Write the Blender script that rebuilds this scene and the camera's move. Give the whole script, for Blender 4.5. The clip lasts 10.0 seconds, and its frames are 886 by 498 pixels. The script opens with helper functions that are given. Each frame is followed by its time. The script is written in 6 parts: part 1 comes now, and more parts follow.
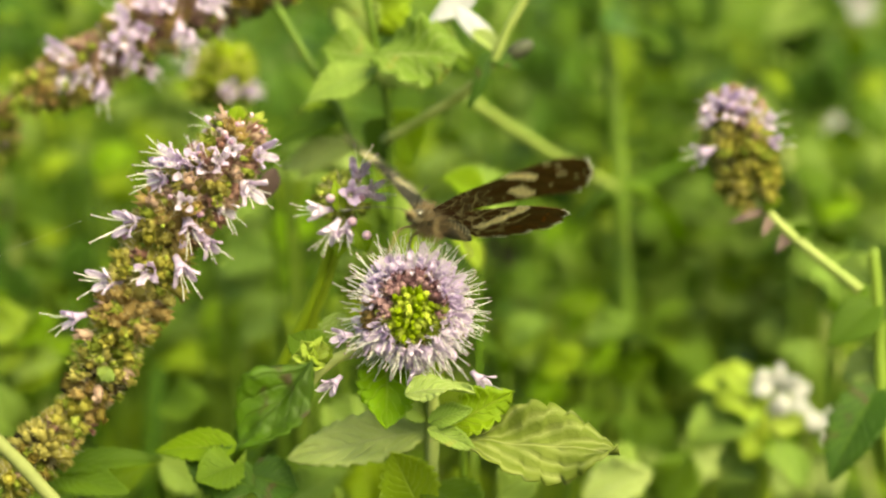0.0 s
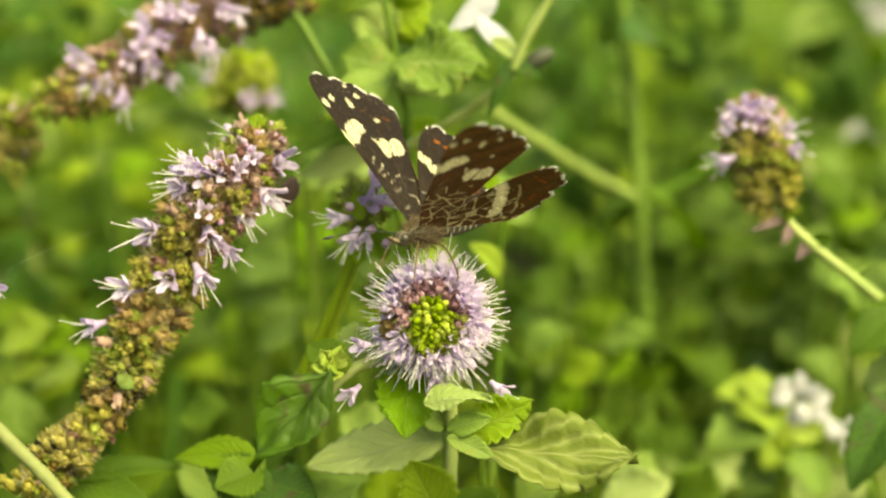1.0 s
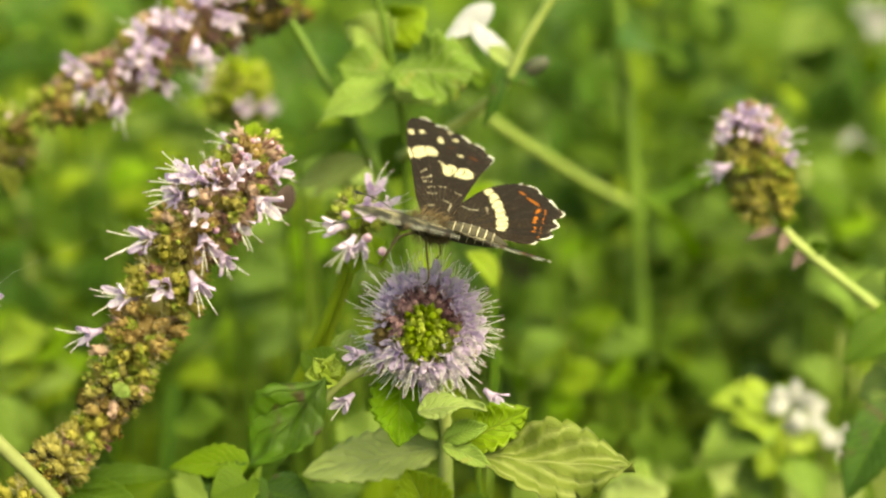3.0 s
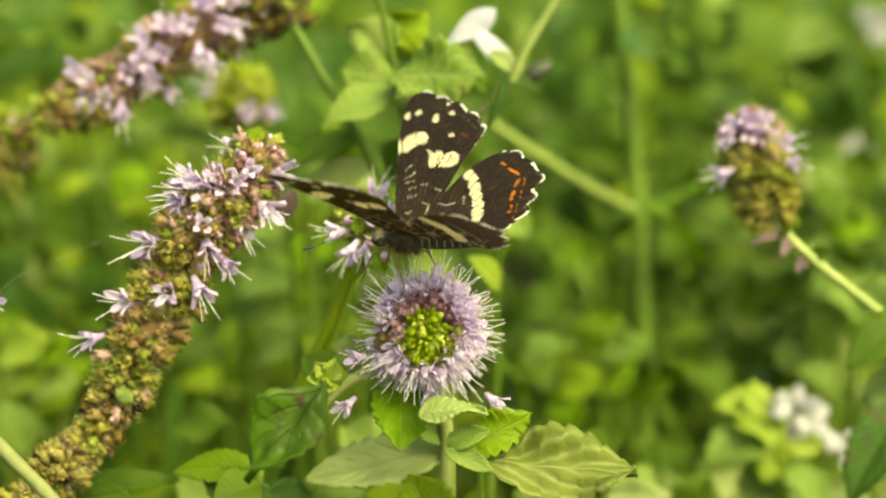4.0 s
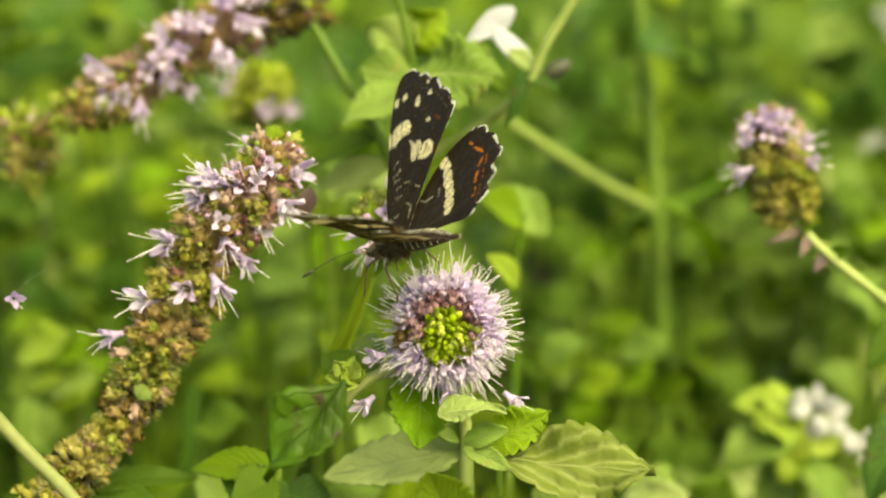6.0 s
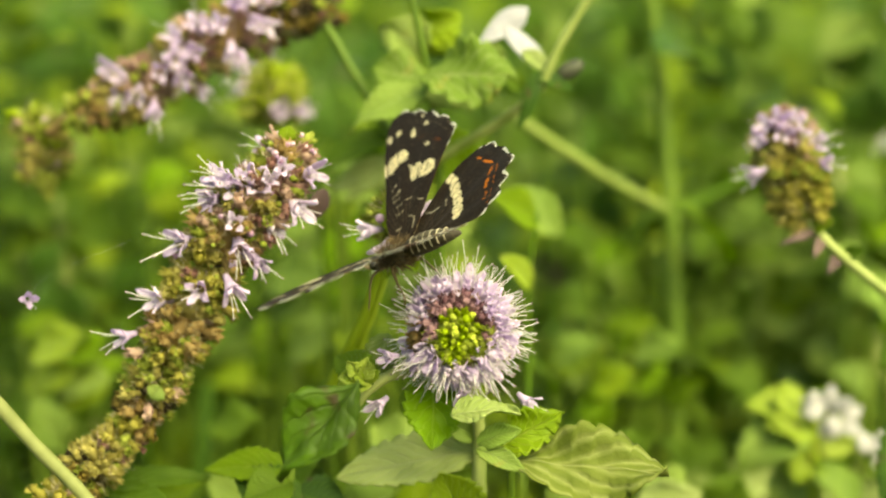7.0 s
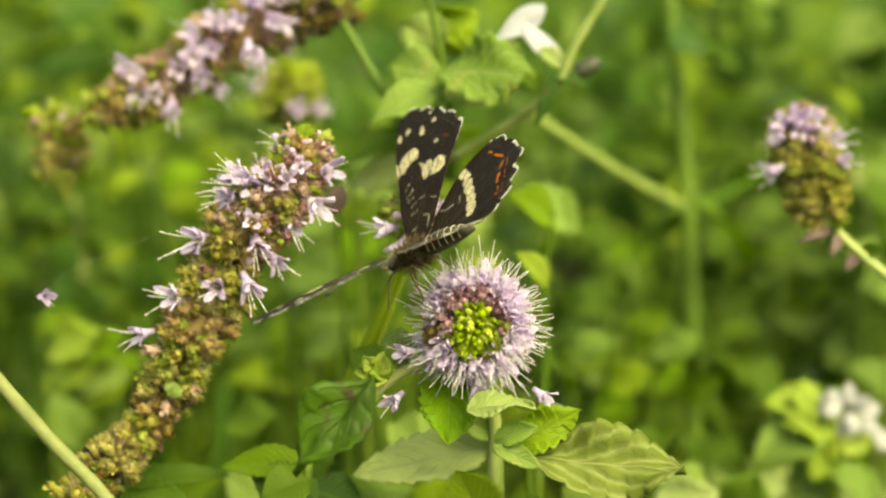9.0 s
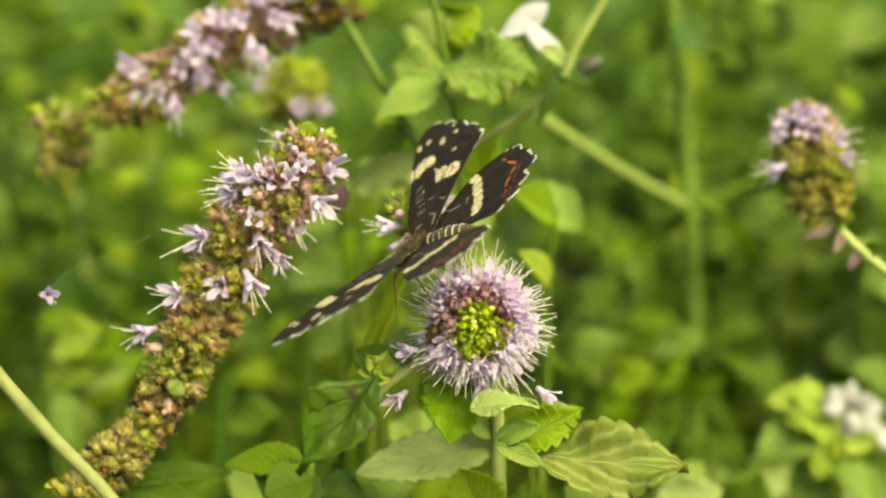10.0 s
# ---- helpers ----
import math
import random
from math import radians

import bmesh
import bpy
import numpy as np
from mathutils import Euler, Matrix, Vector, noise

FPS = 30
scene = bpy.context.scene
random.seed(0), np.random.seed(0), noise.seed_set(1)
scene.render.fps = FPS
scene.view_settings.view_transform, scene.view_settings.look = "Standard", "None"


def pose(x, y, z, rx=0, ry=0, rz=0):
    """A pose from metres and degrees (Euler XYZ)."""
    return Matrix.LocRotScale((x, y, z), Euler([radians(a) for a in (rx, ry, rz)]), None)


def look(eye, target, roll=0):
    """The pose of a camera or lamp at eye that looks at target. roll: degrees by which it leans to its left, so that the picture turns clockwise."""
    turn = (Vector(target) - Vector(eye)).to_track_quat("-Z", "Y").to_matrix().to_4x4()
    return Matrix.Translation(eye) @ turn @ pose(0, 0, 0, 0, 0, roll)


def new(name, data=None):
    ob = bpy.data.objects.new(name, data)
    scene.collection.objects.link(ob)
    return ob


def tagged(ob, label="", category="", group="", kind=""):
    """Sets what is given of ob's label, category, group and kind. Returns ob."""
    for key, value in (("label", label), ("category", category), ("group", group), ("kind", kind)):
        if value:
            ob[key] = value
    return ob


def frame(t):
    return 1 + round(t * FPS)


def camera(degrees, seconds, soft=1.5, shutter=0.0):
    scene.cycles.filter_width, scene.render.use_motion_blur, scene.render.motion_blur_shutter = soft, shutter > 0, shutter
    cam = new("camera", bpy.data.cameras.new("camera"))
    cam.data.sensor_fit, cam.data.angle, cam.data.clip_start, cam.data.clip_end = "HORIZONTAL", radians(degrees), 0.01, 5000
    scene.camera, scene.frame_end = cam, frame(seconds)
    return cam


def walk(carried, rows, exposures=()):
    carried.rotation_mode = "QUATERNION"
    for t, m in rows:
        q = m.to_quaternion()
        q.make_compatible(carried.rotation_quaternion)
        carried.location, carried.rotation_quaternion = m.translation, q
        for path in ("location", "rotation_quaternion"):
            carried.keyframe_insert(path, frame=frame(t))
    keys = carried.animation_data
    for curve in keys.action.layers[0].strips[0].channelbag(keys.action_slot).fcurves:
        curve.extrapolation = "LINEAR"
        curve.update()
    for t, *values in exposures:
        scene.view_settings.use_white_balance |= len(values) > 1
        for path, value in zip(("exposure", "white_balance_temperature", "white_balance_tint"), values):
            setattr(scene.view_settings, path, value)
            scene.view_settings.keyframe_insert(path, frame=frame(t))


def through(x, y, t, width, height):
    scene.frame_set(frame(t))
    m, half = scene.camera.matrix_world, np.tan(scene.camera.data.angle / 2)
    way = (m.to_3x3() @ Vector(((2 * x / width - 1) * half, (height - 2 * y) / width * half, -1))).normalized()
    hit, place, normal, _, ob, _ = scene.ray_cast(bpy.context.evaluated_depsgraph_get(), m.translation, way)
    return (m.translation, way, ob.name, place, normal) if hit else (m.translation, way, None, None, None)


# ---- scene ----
cam = camera(28, 10.0, soft=2.2, shutter=0.5)
cam.data.dof.use_dof = True
cam.data.dof.focus_distance = 0.209
cam.data.dof.aperture_fstop = 12.5

MM = 0.001


def view(yaw, pitch, roll):
    """The hand-held camera: it stays in place and only turns."""
    return pose(0, 0, 0.80, 90 + pitch, 0, yaw) @ pose(0, 0, 0, 0, 0, roll)


walk(cam, [
    (0.0, view(-1.232, -15.495, 0.187)),
    (0.5, view(-0.753, -15.387, 0.123)),
    (1.0, view(-0.587, -15.230, 0.100)),
    (1.5, view(-0.558, -15.142, 0.112)),
    (2.0, view(-0.622, -15.117, 0.106)),
    (2.5, view(-0.722, -15.051, 0.137)),
    (4.0, view(-0.632, -14.810, 0.094)),
    (4.5, view(-0.418, -14.778, 0.057)),
    (5.0, view(-0.213, -14.812, 0.030)),
    (6.5, view(0.151, -14.871, 0.003)),
    (7.0, view(0.417, -14.849, -0.051)),
    (7.5, view(0.553, -14.851, -0.066)),
    (8.0, view(0.691, -14.852, -0.108)),
    (8.5, view(0.865, -14.867, -0.168)),
    (9.0, view(0.983, -14.926, -0.178)),
    (9.5, view(1.011, -14.976, -0.196)),
    (10.0, view(1.067, -14.986, -0.182)),
], exposures=[(0.0, 1.30, 10150, -18), (10.0, 1.22, 10150, -18)])

# ---- light ----
SUN_FROM = Vector((0.42, -0.48, 0.77)).normalized()
world = bpy.data.worlds.new("world")
scene.world = world
world.use_nodes = True
sky = world.node_tree.nodes.new("ShaderNodeTexSky")
sky.sky_type = "NISHITA"
sky.sun_disc = False
sky.sun_elevation = math.asin(SUN_FROM.z)
sky.sun_rotation = math.atan2(SUN_FROM.x, SUN_FROM.y)
sky.dust_density = 4.0
world.node_tree.links.new(sky.outputs[0], world.node_tree.nodes["Background"].inputs[0])
world.node_tree.nodes["Background"].inputs[1].default_value = 0.15
sun = new("sun", bpy.data.lights.new("sun", "SUN"))
sun.data.energy = 2.9
sun.data.angle = radians(50)
sun.data.color = (1.0, 0.95, 0.86)
sun.matrix_world = look(SUN_FROM * 3, (0, 0, 0))


# ---- materials ----
class Nodes:
    """A small wrapper to write node materials in few lines."""

    def __init__(self, name):
        self.mat = bpy.data.materials.new(name)
        self.mat.use_nodes = True
        self.tree = self.mat.node_tree
        self.tree.nodes.clear()
        self.out = self.add("OutputMaterial")

    def add(self, kind, **inputs):
        node = self.tree.nodes.new("ShaderNode" + kind)
        for key, value in inputs.items():
            self.put(node.inputs[key.replace("_", " ")], value)
        return node

    def put(self, socket, value):
        if isinstance(value, bpy.types.NodeSocket):
            self.tree.links.new(value, socket)
        else:
            socket.default_value = value

    def math(self, op, a, b=0.0, c=0.08):
        node = self.tree.nodes.new("ShaderNodeMath")
        node.operation = op
        self.put(node.inputs[0], a)
        self.put(node.inputs[1], b)
        node.inputs[2].default_value = c
        return node.outputs[0]

    def ramp(self, fac, stops):
        node = self.tree.nodes.new("ShaderNodeValToRGB")
        ramp = node.color_ramp
        while len(ramp.elements) < len(stops):
            ramp.elements.new(0.5)
        for e, (at_, col) in zip(ramp.elements, stops):
            e.position, e.color = at_, (*col, 1)
        self.put(node.inputs[0], fac)
        return node.outputs[0]

    def mix(self, fac, a, b, blend="MIX"):
        node = self.tree.nodes.new("ShaderNodeMix")
        node.data_type, node.blend_type = "RGBA", blend
        self.put(node.inputs[0], fac)
        for socket, value in ((node.inputs[6], a), (node.inputs[7], b)):
            self.put(socket, (*value, 1) if isinstance(value, tuple) and len(value) == 3 else value)
        return node.outputs[2]

    def noise(self, scale, detail=3.0, coord=None):
        node = self.tree.nodes.new("ShaderNodeTexNoise")
        if coord is None:
            coord = self.add("TexCoord").outputs["Object"]
        self.put(node.inputs["Vector"], coord)
        node.inputs["Scale"].default_value, node.inputs["Detail"].default_value = scale, detail
        return node.outputs[0]

    def random(self):
        return self.add("ObjectInfo").outputs["Random"]

    def bump(self, height, distance, strength=0.5):
        return self.add("Bump", Height=height, Distance=distance, Strength=strength).outputs[0]

    def surface(self, color, rough=0.5, through=0.0, through_color=None, normal=None, specular=0.5, sheen=0.0):
        node = self.add("BsdfPrincipled", Roughness=rough)
        self.put(node.inputs["Base Color"], color if isinstance(color, bpy.types.NodeSocket) else (*color, 1))
        node.inputs["Specular IOR Level"].default_value = specular
        node.inputs["Sheen Weight"].default_value = sheen
        if normal is not None:
            self.put(node.inputs["Normal"], normal)
        shader = node.outputs[0]
        if isinstance(through, bpy.types.NodeSocket) or through > 0:
            tr = self.add("BsdfTranslucent")
            tc = color if through_color is None else through_color
            self.put(tr.inputs[0], tc if isinstance(tc, bpy.types.NodeSocket) else (*tc, 1))
            both = self.add("MixShader", Fac=through)
            self.put(both.inputs[1], shader)
            self.put(both.inputs[2], tr.outputs[0])
            shader = both.outputs[0]
        self.put(self.out.inputs[0], shader)
        return self.mat


def leaf_material(name, dark, light, vein, veins=9.0, through=0.4, rough=0.45, blotch=None, rake=0.55, fine=6.5):
    """A mint leaf: pale midrib and side veins, puckered blade, patchy green; light shines through."""
    n = Nodes(name)
    uv = n.add("SeparateXYZ", Vector=n.add("TexCoord").outputs["UV"])
    along = uv.outputs[0]
    across = n.math("ABSOLUTE", n.math("SUBTRACT", uv.outputs[1], 0.5))
    wob = n.math("MULTIPLY", n.math("SUBTRACT", n.noise(300.0), 0.5), 0.13)
    slope = n.math("SUBTRACT", n.math("ADD", along, wob), n.math("MULTIPLY", across, rake))
    saw = n.math("ABSOLUTE", n.math("SUBTRACT", n.math("FRACT", n.math("MULTIPLY", slope, veins)), 0.5))
    side = n.math("SUBTRACT", 1.0, n.math("MULTIPLY", n.math("SUBTRACT", 0.5, saw), fine))
    side = n.math("MULTIPLY", n.math("MAXIMUM", side, 0.0), n.math("MULTIPLY", n.noise(350.0, 3.0), 1.15))
    mid = n.math("MAXIMUM", n.math("SUBTRACT", 1.0, n.math("MULTIPLY", across, 32.0)), 0.0)
    vein_mask = n.math("MAXIMUM", side, mid)
    patch = n.math("ADD", n.math("MULTIPLY", n.noise(140.0, 4.0), 0.8), n.math("MULTIPLY", n.math("SUBTRACT", n.random(), 0.5), 0.5))
    col = n.mix(n.ramp(patch, [(0.25, (0, 0, 0)), (0.7, (1, 1, 1))]), dark, light)
    if blotch:
        spots = n.ramp(n.noise(420.0, 2.0), [(0.62, (0, 0, 0)), (0.72, (1, 1, 1))])
        col = n.mix(spots, col, blotch)
    col = n.mix(vein_mask, col, vein)
    height = n.math("ADD", n.math("MULTIPLY", vein_mask, -1.0), n.math("MULTIPLY", n.noise(1500.0), 0.6))
    lit = n.mix(0.5, col, (0.29, 0.42, 0.02), "MIX")
    return n.surface(col, rough, through, lit, n.bump(height, 0.0004, 0.7), 0.18)


def plain(name, a, b, scale=900.0, rough=0.55, through=0.0, spread=0.6, bump=0.0001, specular=0.4, through_color=None):
    """Two shades of one colour, mottled, with each object a little different."""
    n = Nodes(name)
    fac = n.math("ADD", n.math("MULTIPLY", n.noise(scale), 1.0), n.math("MULTIPLY", n.math("SUBTRACT", n.random(), 0.5), spread))
    col = n.mix(n.ramp(fac, [(0.3, (0, 0, 0)), (0.7, (1, 1, 1))]), a, b)
    return n.surface(col, rough, through, through_color, n.bump(n.noise(scale * 3), bump, 0.5), specular)


M_LEAF = leaf_material("mint_leaf", (0.085, 0.155, 0.016), (0.17, 0.265, 0.030), (0.19, 0.29, 0.06), through=0.55, rough=0.5)
M_LEAF_PALE = leaf_material("pale_mint_leaf", (0.16, 0.25, 0.045), (0.26, 0.35, 0.08), (0.31, 0.40, 0.13), through=0.4, rough=0.5)
M_LEAF_YELLOW = leaf_material("yellowing_mint_leaf", (0.16, 0.26, 0.015), (0.27, 0.36, 0.030), (0.32, 0.41, 0.07), through=0.45, rough=0.5)
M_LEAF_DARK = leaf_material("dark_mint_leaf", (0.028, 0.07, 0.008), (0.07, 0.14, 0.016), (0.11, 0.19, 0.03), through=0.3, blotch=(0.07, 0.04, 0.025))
M_LEAF_GREY = leaf_material("grey_green_leaf", (0.23, 0.31, 0.08), (0.37, 0.43, 0.16), (0.44, 0.49, 0.24), through=0.35, rough=0.6)
M_LEAF_RIB = leaf_material("ribbed_pale_leaf", (0.115, 0.145, 0.025), (0.205, 0.235, 0.055), (0.29, 0.315, 0.115), veins=3.6, rake=1.3, through=0.3, rough=0.65, fine=3.2)
M_LEAF_THIN = leaf_material("thin_young_leaf", (0.17, 0.26, 0.045), (0.31, 0.39, 0.11), (0.40, 0.47, 0.19), veins=7.0, through=0.5, rough=0.55, blotch=(0.30, 0.30, 0.08))
M_LEAF_LIME = leaf_material("lime_young_leaf", (0.28, 0.38, 0.04), (0.43, 0.51, 0.11), (0.50, 0.56, 0.20), veins=6.0, through=0.45, rough=0.55)
M_LEAF_FRESH = leaf_material("fresh_green_leaf", (0.15, 0.28, 0.012), (0.25, 0.39, 0.03), (0.29, 0.43, 0.06), veins=7.0, through=0.5, rough=0.45)
M_LEAF_BRONZE = leaf_material("bronzed_mint_leaf", (0.016, 0.026, 0.006), (0.075, 0.15, 0.012), (0.07, 0.12, 0.02), through=0.4, blotch=(0.05, 0.035, 0.018), veins=5.0, rake=0.9, fine=9.0)
M_LEAF_BROWN = plain("withered_leaf", (0.07, 0.042, 0.042), (0.15, 0.095, 0.085), 500.0, 0.7, 0.2)
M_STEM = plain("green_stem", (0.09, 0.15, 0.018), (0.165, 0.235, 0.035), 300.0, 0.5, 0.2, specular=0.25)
# darker copy of green_stem: the shade low in the bed is put into its colour
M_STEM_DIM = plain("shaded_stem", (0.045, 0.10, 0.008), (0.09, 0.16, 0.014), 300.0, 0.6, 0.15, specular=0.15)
M_STEM_FRESH = plain("fresh_stem", (0.22, 0.30, 0.025), (0.34, 0.42, 0.06), 300.0, 0.55, 0.35, specular=0.15)
M_STEM_STRAW = plain("straw_stem", (0.125, 0.145, 0.045), (0.21, 0.225, 0.085), 300.0, 0.6, 0.15, specular=0.2)
M_STEM_PALE = plain("pale_stem", (0.23, 0.29, 0.075), (0.35, 0.39, 0.14), 300.0, 0.5, 0.2, specular=0.25)
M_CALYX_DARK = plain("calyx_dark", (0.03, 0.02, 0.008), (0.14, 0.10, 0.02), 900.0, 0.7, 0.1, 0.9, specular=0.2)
M_CALYX = plain("calyx_brown_green", (0.33, 0.28, 0.08), (0.54, 0.47, 0.17), 900.0, 0.7, 0.5, 0.45, specular=0.1)
M_CALYX_OLIVE = plain("calyx_olive", (0.25, 0.225, 0.045), (0.44, 0.39, 0.10), 900.0, 0.7, 0.45, 0.7, specular=0.1)
M_CALYX_GREEN = plain("calyx_green", (0.20, 0.23, 0.04), (0.37, 0.41, 0.09), 900.0, 0.65, 0.4, 0.8, specular=0.1)
M_CALYX_PURPLE = plain("calyx_purple", (0.24, 0.12, 0.11), (0.46, 0.31, 0.26), 900.0, 0.65, 0.35, 0.8, specular=0.1)
M_BUD_DARK = plain("bud_dark_purple", (0.16, 0.075, 0.10), (0.38, 0.22, 0.26), 900.0, 0.6, 0.25, 0.9, specular=0.15)
M_FUZZ = plain("plant_hairs", (0.42, 0.36, 0.22), (0.62, 0.54, 0.38), 900.0, 0.6, 0.4, 0.6, specular=0.1)
M_CALYX_DRY = plain("calyx_dry", (0.30, 0.195, 0.08), (0.47, 0.335, 0.15), 900.0, 0.75, 0.5, 0.45, specular=0.1)
M_BUD = plain("bud_lilac", (0.42, 0.24, 0.40), (0.66, 0.48, 0.60), 900.0, 0.5, 0.3, 0.7)
M_TIP = plain("tip_green", (0.34, 0.44, 0.03), (0.60, 0.66, 0.13), 900.0, 0.65, 0.45, 0.9, specular=0.12)
M_PETAL = plain("petal_lilac", (0.65, 0.52, 0.75), (0.87, 0.76, 0.93), 1200.0, 0.6, 0.6, 0.6, specular=0.15)
M_FILAMENT = plain("filament_white", (0.76, 0.72, 0.73), (0.88, 0.85, 0.87), 900.0, 0.4, 0.4, 0.5)
M_WHITE = plain("petal_white", (0.47, 0.46, 0.52), (0.62, 0.60, 0.66), 400.0, 0.7, 0.5, 0.3, specular=0.15)
M_TUFT = plain("tuft_petal", (0.46, 0.45, 0.46), (0.60, 0.58, 0.59), 400.0, 0.7, 0.4, 0.3, specular=0.1)
M_BUDGREY = plain("bud_grey", (0.06, 0.065, 0.04), (0.15, 0.125, 0.11), 500.0, 0.6, 0.2)
M_SOIL = plain("soil", (0.012, 0.012, 0.006), (0.035, 0.035, 0.012), 30.0, 0.95, 0.0, specular=0.1)
M_BODY = plain("butterfly_fur", (0.035, 0.028, 0.018), (0.11, 0.085, 0.05), 1500.0, 0.8, 0.0)
M_HAIR = plain("butterfly_hair", (0.13, 0.085, 0.045), (0.32, 0.23, 0.13), 1500.0, 0.7, 0.2)
M_RING = plain("butterfly_ring", (0.36, 0.31, 0.22), (0.54, 0.48, 0.36), 900.0, 0.6)
M_EYE = plain("butterfly_eye", (0.02, 0.015, 0.01), (0.05, 0.04, 0.03), 900.0, 0.15, specular=0.6)
M_LEG = plain("butterfly_leg", (0.07, 0.045, 0.02), (0.16, 0.11, 0.05), 1500.0, 0.5)
M_BLACK = plain("antenna_black", (0.015, 0.012, 0.01), (0.04, 0.035, 0.03), 1500.0, 0.45)


# ---- mesh building ----
class Shape:
    """Collects vertices and faces of one mesh."""

    def __init__(self):
        self.v, self.f, self.uv = [], [], {}

    def tube(self, pts, radii, sides=8, caps=True):
        pts = [Vector(p) for p in pts]
        start = len(self.v)
        side = None
        for i, p in enumerate(pts):
            d = (pts[min(i + 1, len(pts) - 1)] - pts[max(i - 1, 0)]).normalized()
            if side is None:
                side = d.orthogonal().normalized()
            side = (side - d * side.dot(d)).normalized()
            up = d.cross(side)
            r = radii[i] if hasattr(radii, "__len__") else radii
            for k in range(sides):
                a = 2 * math.pi * k / sides
                self.v.append(p + (side * math.cos(a) + up * math.sin(a)) * r)
        for i in range(len(pts) - 1):
            for k in range(sides):
                a, b = start + i * sides + k, start + i * sides + (k + 1) % sides
                self.f.append((a, b, b + sides, a + sides))
        if caps:
            self.f.append(tuple(start + k for k in reversed(range(sides))))
            last = start + (len(pts) - 1) * sides
            self.f.append(tuple(last + k for k in range(sides)))
        return self

    def ball(self, c, rx, ry=None, rz=None, rings=6, sides=8, turn=None):
        ry, rz = ry or rx, rz or rx
        start, c = len(self.v), Vector(c)
        for i in range(rings + 1):
            th = math.pi * i / rings
            for k in range(sides):
                a = 2 * math.pi * k / sides
                p = Vector((rx * math.cos(th), ry * math.sin(th) * math.cos(a), rz * math.sin(th) * math.sin(a)))
                self.v.append(c + (turn @ p if turn else p))
        for i in range(rings):
            for k in range(sides):
                a, b = start + i * sides + k, start + i * sides + (k + 1) % sides
                self.f.append((a, a + sides, b + sides, b))
        return self

    def sheet(self, rows, thick, close=False):
        """A curved blade from rows of points, with a top, a bottom and closed rims; uv runs along and across."""
        nu, nv = len(rows), len(rows[0])
        base = len(self.v)
        for layer in (0, 1):
            for i, row in enumerate(rows):
                for j, p in enumerate(row):
                    a = Vector(rows[min(i + 1, nu - 1)][j]) - Vector(rows[max(i - 1, 0)][j])
                    b = Vector(row[min(j + 1, nv - 1)]) - Vector(row[max(j - 1, 0)])
                    n = a.cross(b)
                    n = n.normalized() if n.length > 1e-12 else Vector((0, 0, 1))
                    self.uv[len(self.v)] = (i / (nu - 1), j / (nv - 1))
                    self.v.append(Vector(p) + n * thick * (0.5 - layer))
        size = nu * nv
        idx = lambda l, i, j: base + l * size + i * nv + j
        for i in range(nu - 1):
            for j in range(nv - 1):
                self.f.append((idx(0, i, j), idx(0, i + 1, j), idx(0, i + 1, j + 1), idx(0, i, j + 1)))
                self.f.append((idx(1, i, j), idx(1, i, j + 1), idx(1, i + 1, j + 1), idx(1, i + 1, j)))
            self.f.append((idx(0, i, 0), idx(1, i, 0), idx(1, i + 1, 0), idx(0, i + 1, 0)))
            self.f.append((idx(0, i, nv - 1), idx(0, i + 1, nv - 1), idx(1, i + 1, nv - 1), idx(1, i, nv - 1)))
        for j in range(nv - 1):
            self.f.append((idx(0, 0, j), idx(0, 0, j + 1), idx(1, 0, j + 1), idx(1, 0, j)))
            self.f.append((idx(0, nu - 1, j), idx(1, nu - 1, j), idx(1, nu - 1, j + 1), idx(0, nu - 1, j + 1)))
        return self

    def place(self, other, m):
        """Adds another shape, moved by m."""
        k = len(self.v)
        self.v += [m @ p for p in other.v]
        self.f += [tuple(i + k for i in f) for f in other.f]
        for i, c in other.uv.items():
            self.uv[i + k] = c
        return self

    def mesh(self, name, material, smooth=True):
        me = bpy.data.meshes.new(name)
        me.from_pydata([tuple(p) for p in self.v], [], self.f)
        if self.uv:
            layer = me.uv_layers.new(name="uv")
            loops = np.empty(len(me.loops), dtype=np.int32)
            me.loops.foreach_get("vertex_index", loops)
            table = np.zeros((len(self.v), 2), dtype=np.float32)
            for i, c in self.uv.items():
                table[i] = c
            layer.data.foreach_set("uv", table[loops].ravel())
        if smooth:
            me.polygons.foreach_set("use_smooth", [True] * len(me.polygons))
        me.materials.append(material)
        me.update()
        return me


def part(name, shape, material, parent, label="", m=None):
    """One mesh object under a thing or part; shape: a Shape or a finished mesh."""
    me = shape.mesh(name, material) if isinstance(shape, Shape) else shape
    ob = new(name, me)
    ob.parent = parent
    if m is not None:
        ob.matrix_basis = m
    return tagged(ob, label)


def thing(name, at_, label, category, group="", kind=""):
    ob = new(name)
    ob.empty_display_size = 0.005
    ob.location = at_
    return tagged(ob, label, category, group, kind)


def smooth_path(pts, steps=6):
    """Points along a Catmull-Rom curve."""
    pts = [Vector(p) for p in pts]
    full = [pts[0] * 2 - pts[1], *pts, pts[-1] * 2 - pts[-2]]
    out = []
    for i in range(1, len(full) - 2):
        a, b, c, d = full[i - 1:i + 3]
        for s in range(steps):
            t = s / steps
            out.append(0.5 * (2 * b + (c - a) * t + (2 * a - 5 * b + 4 * c - d) * t * t + (3 * b - a - 3 * c + d) * t ** 3))
    return out + [pts[-1]]


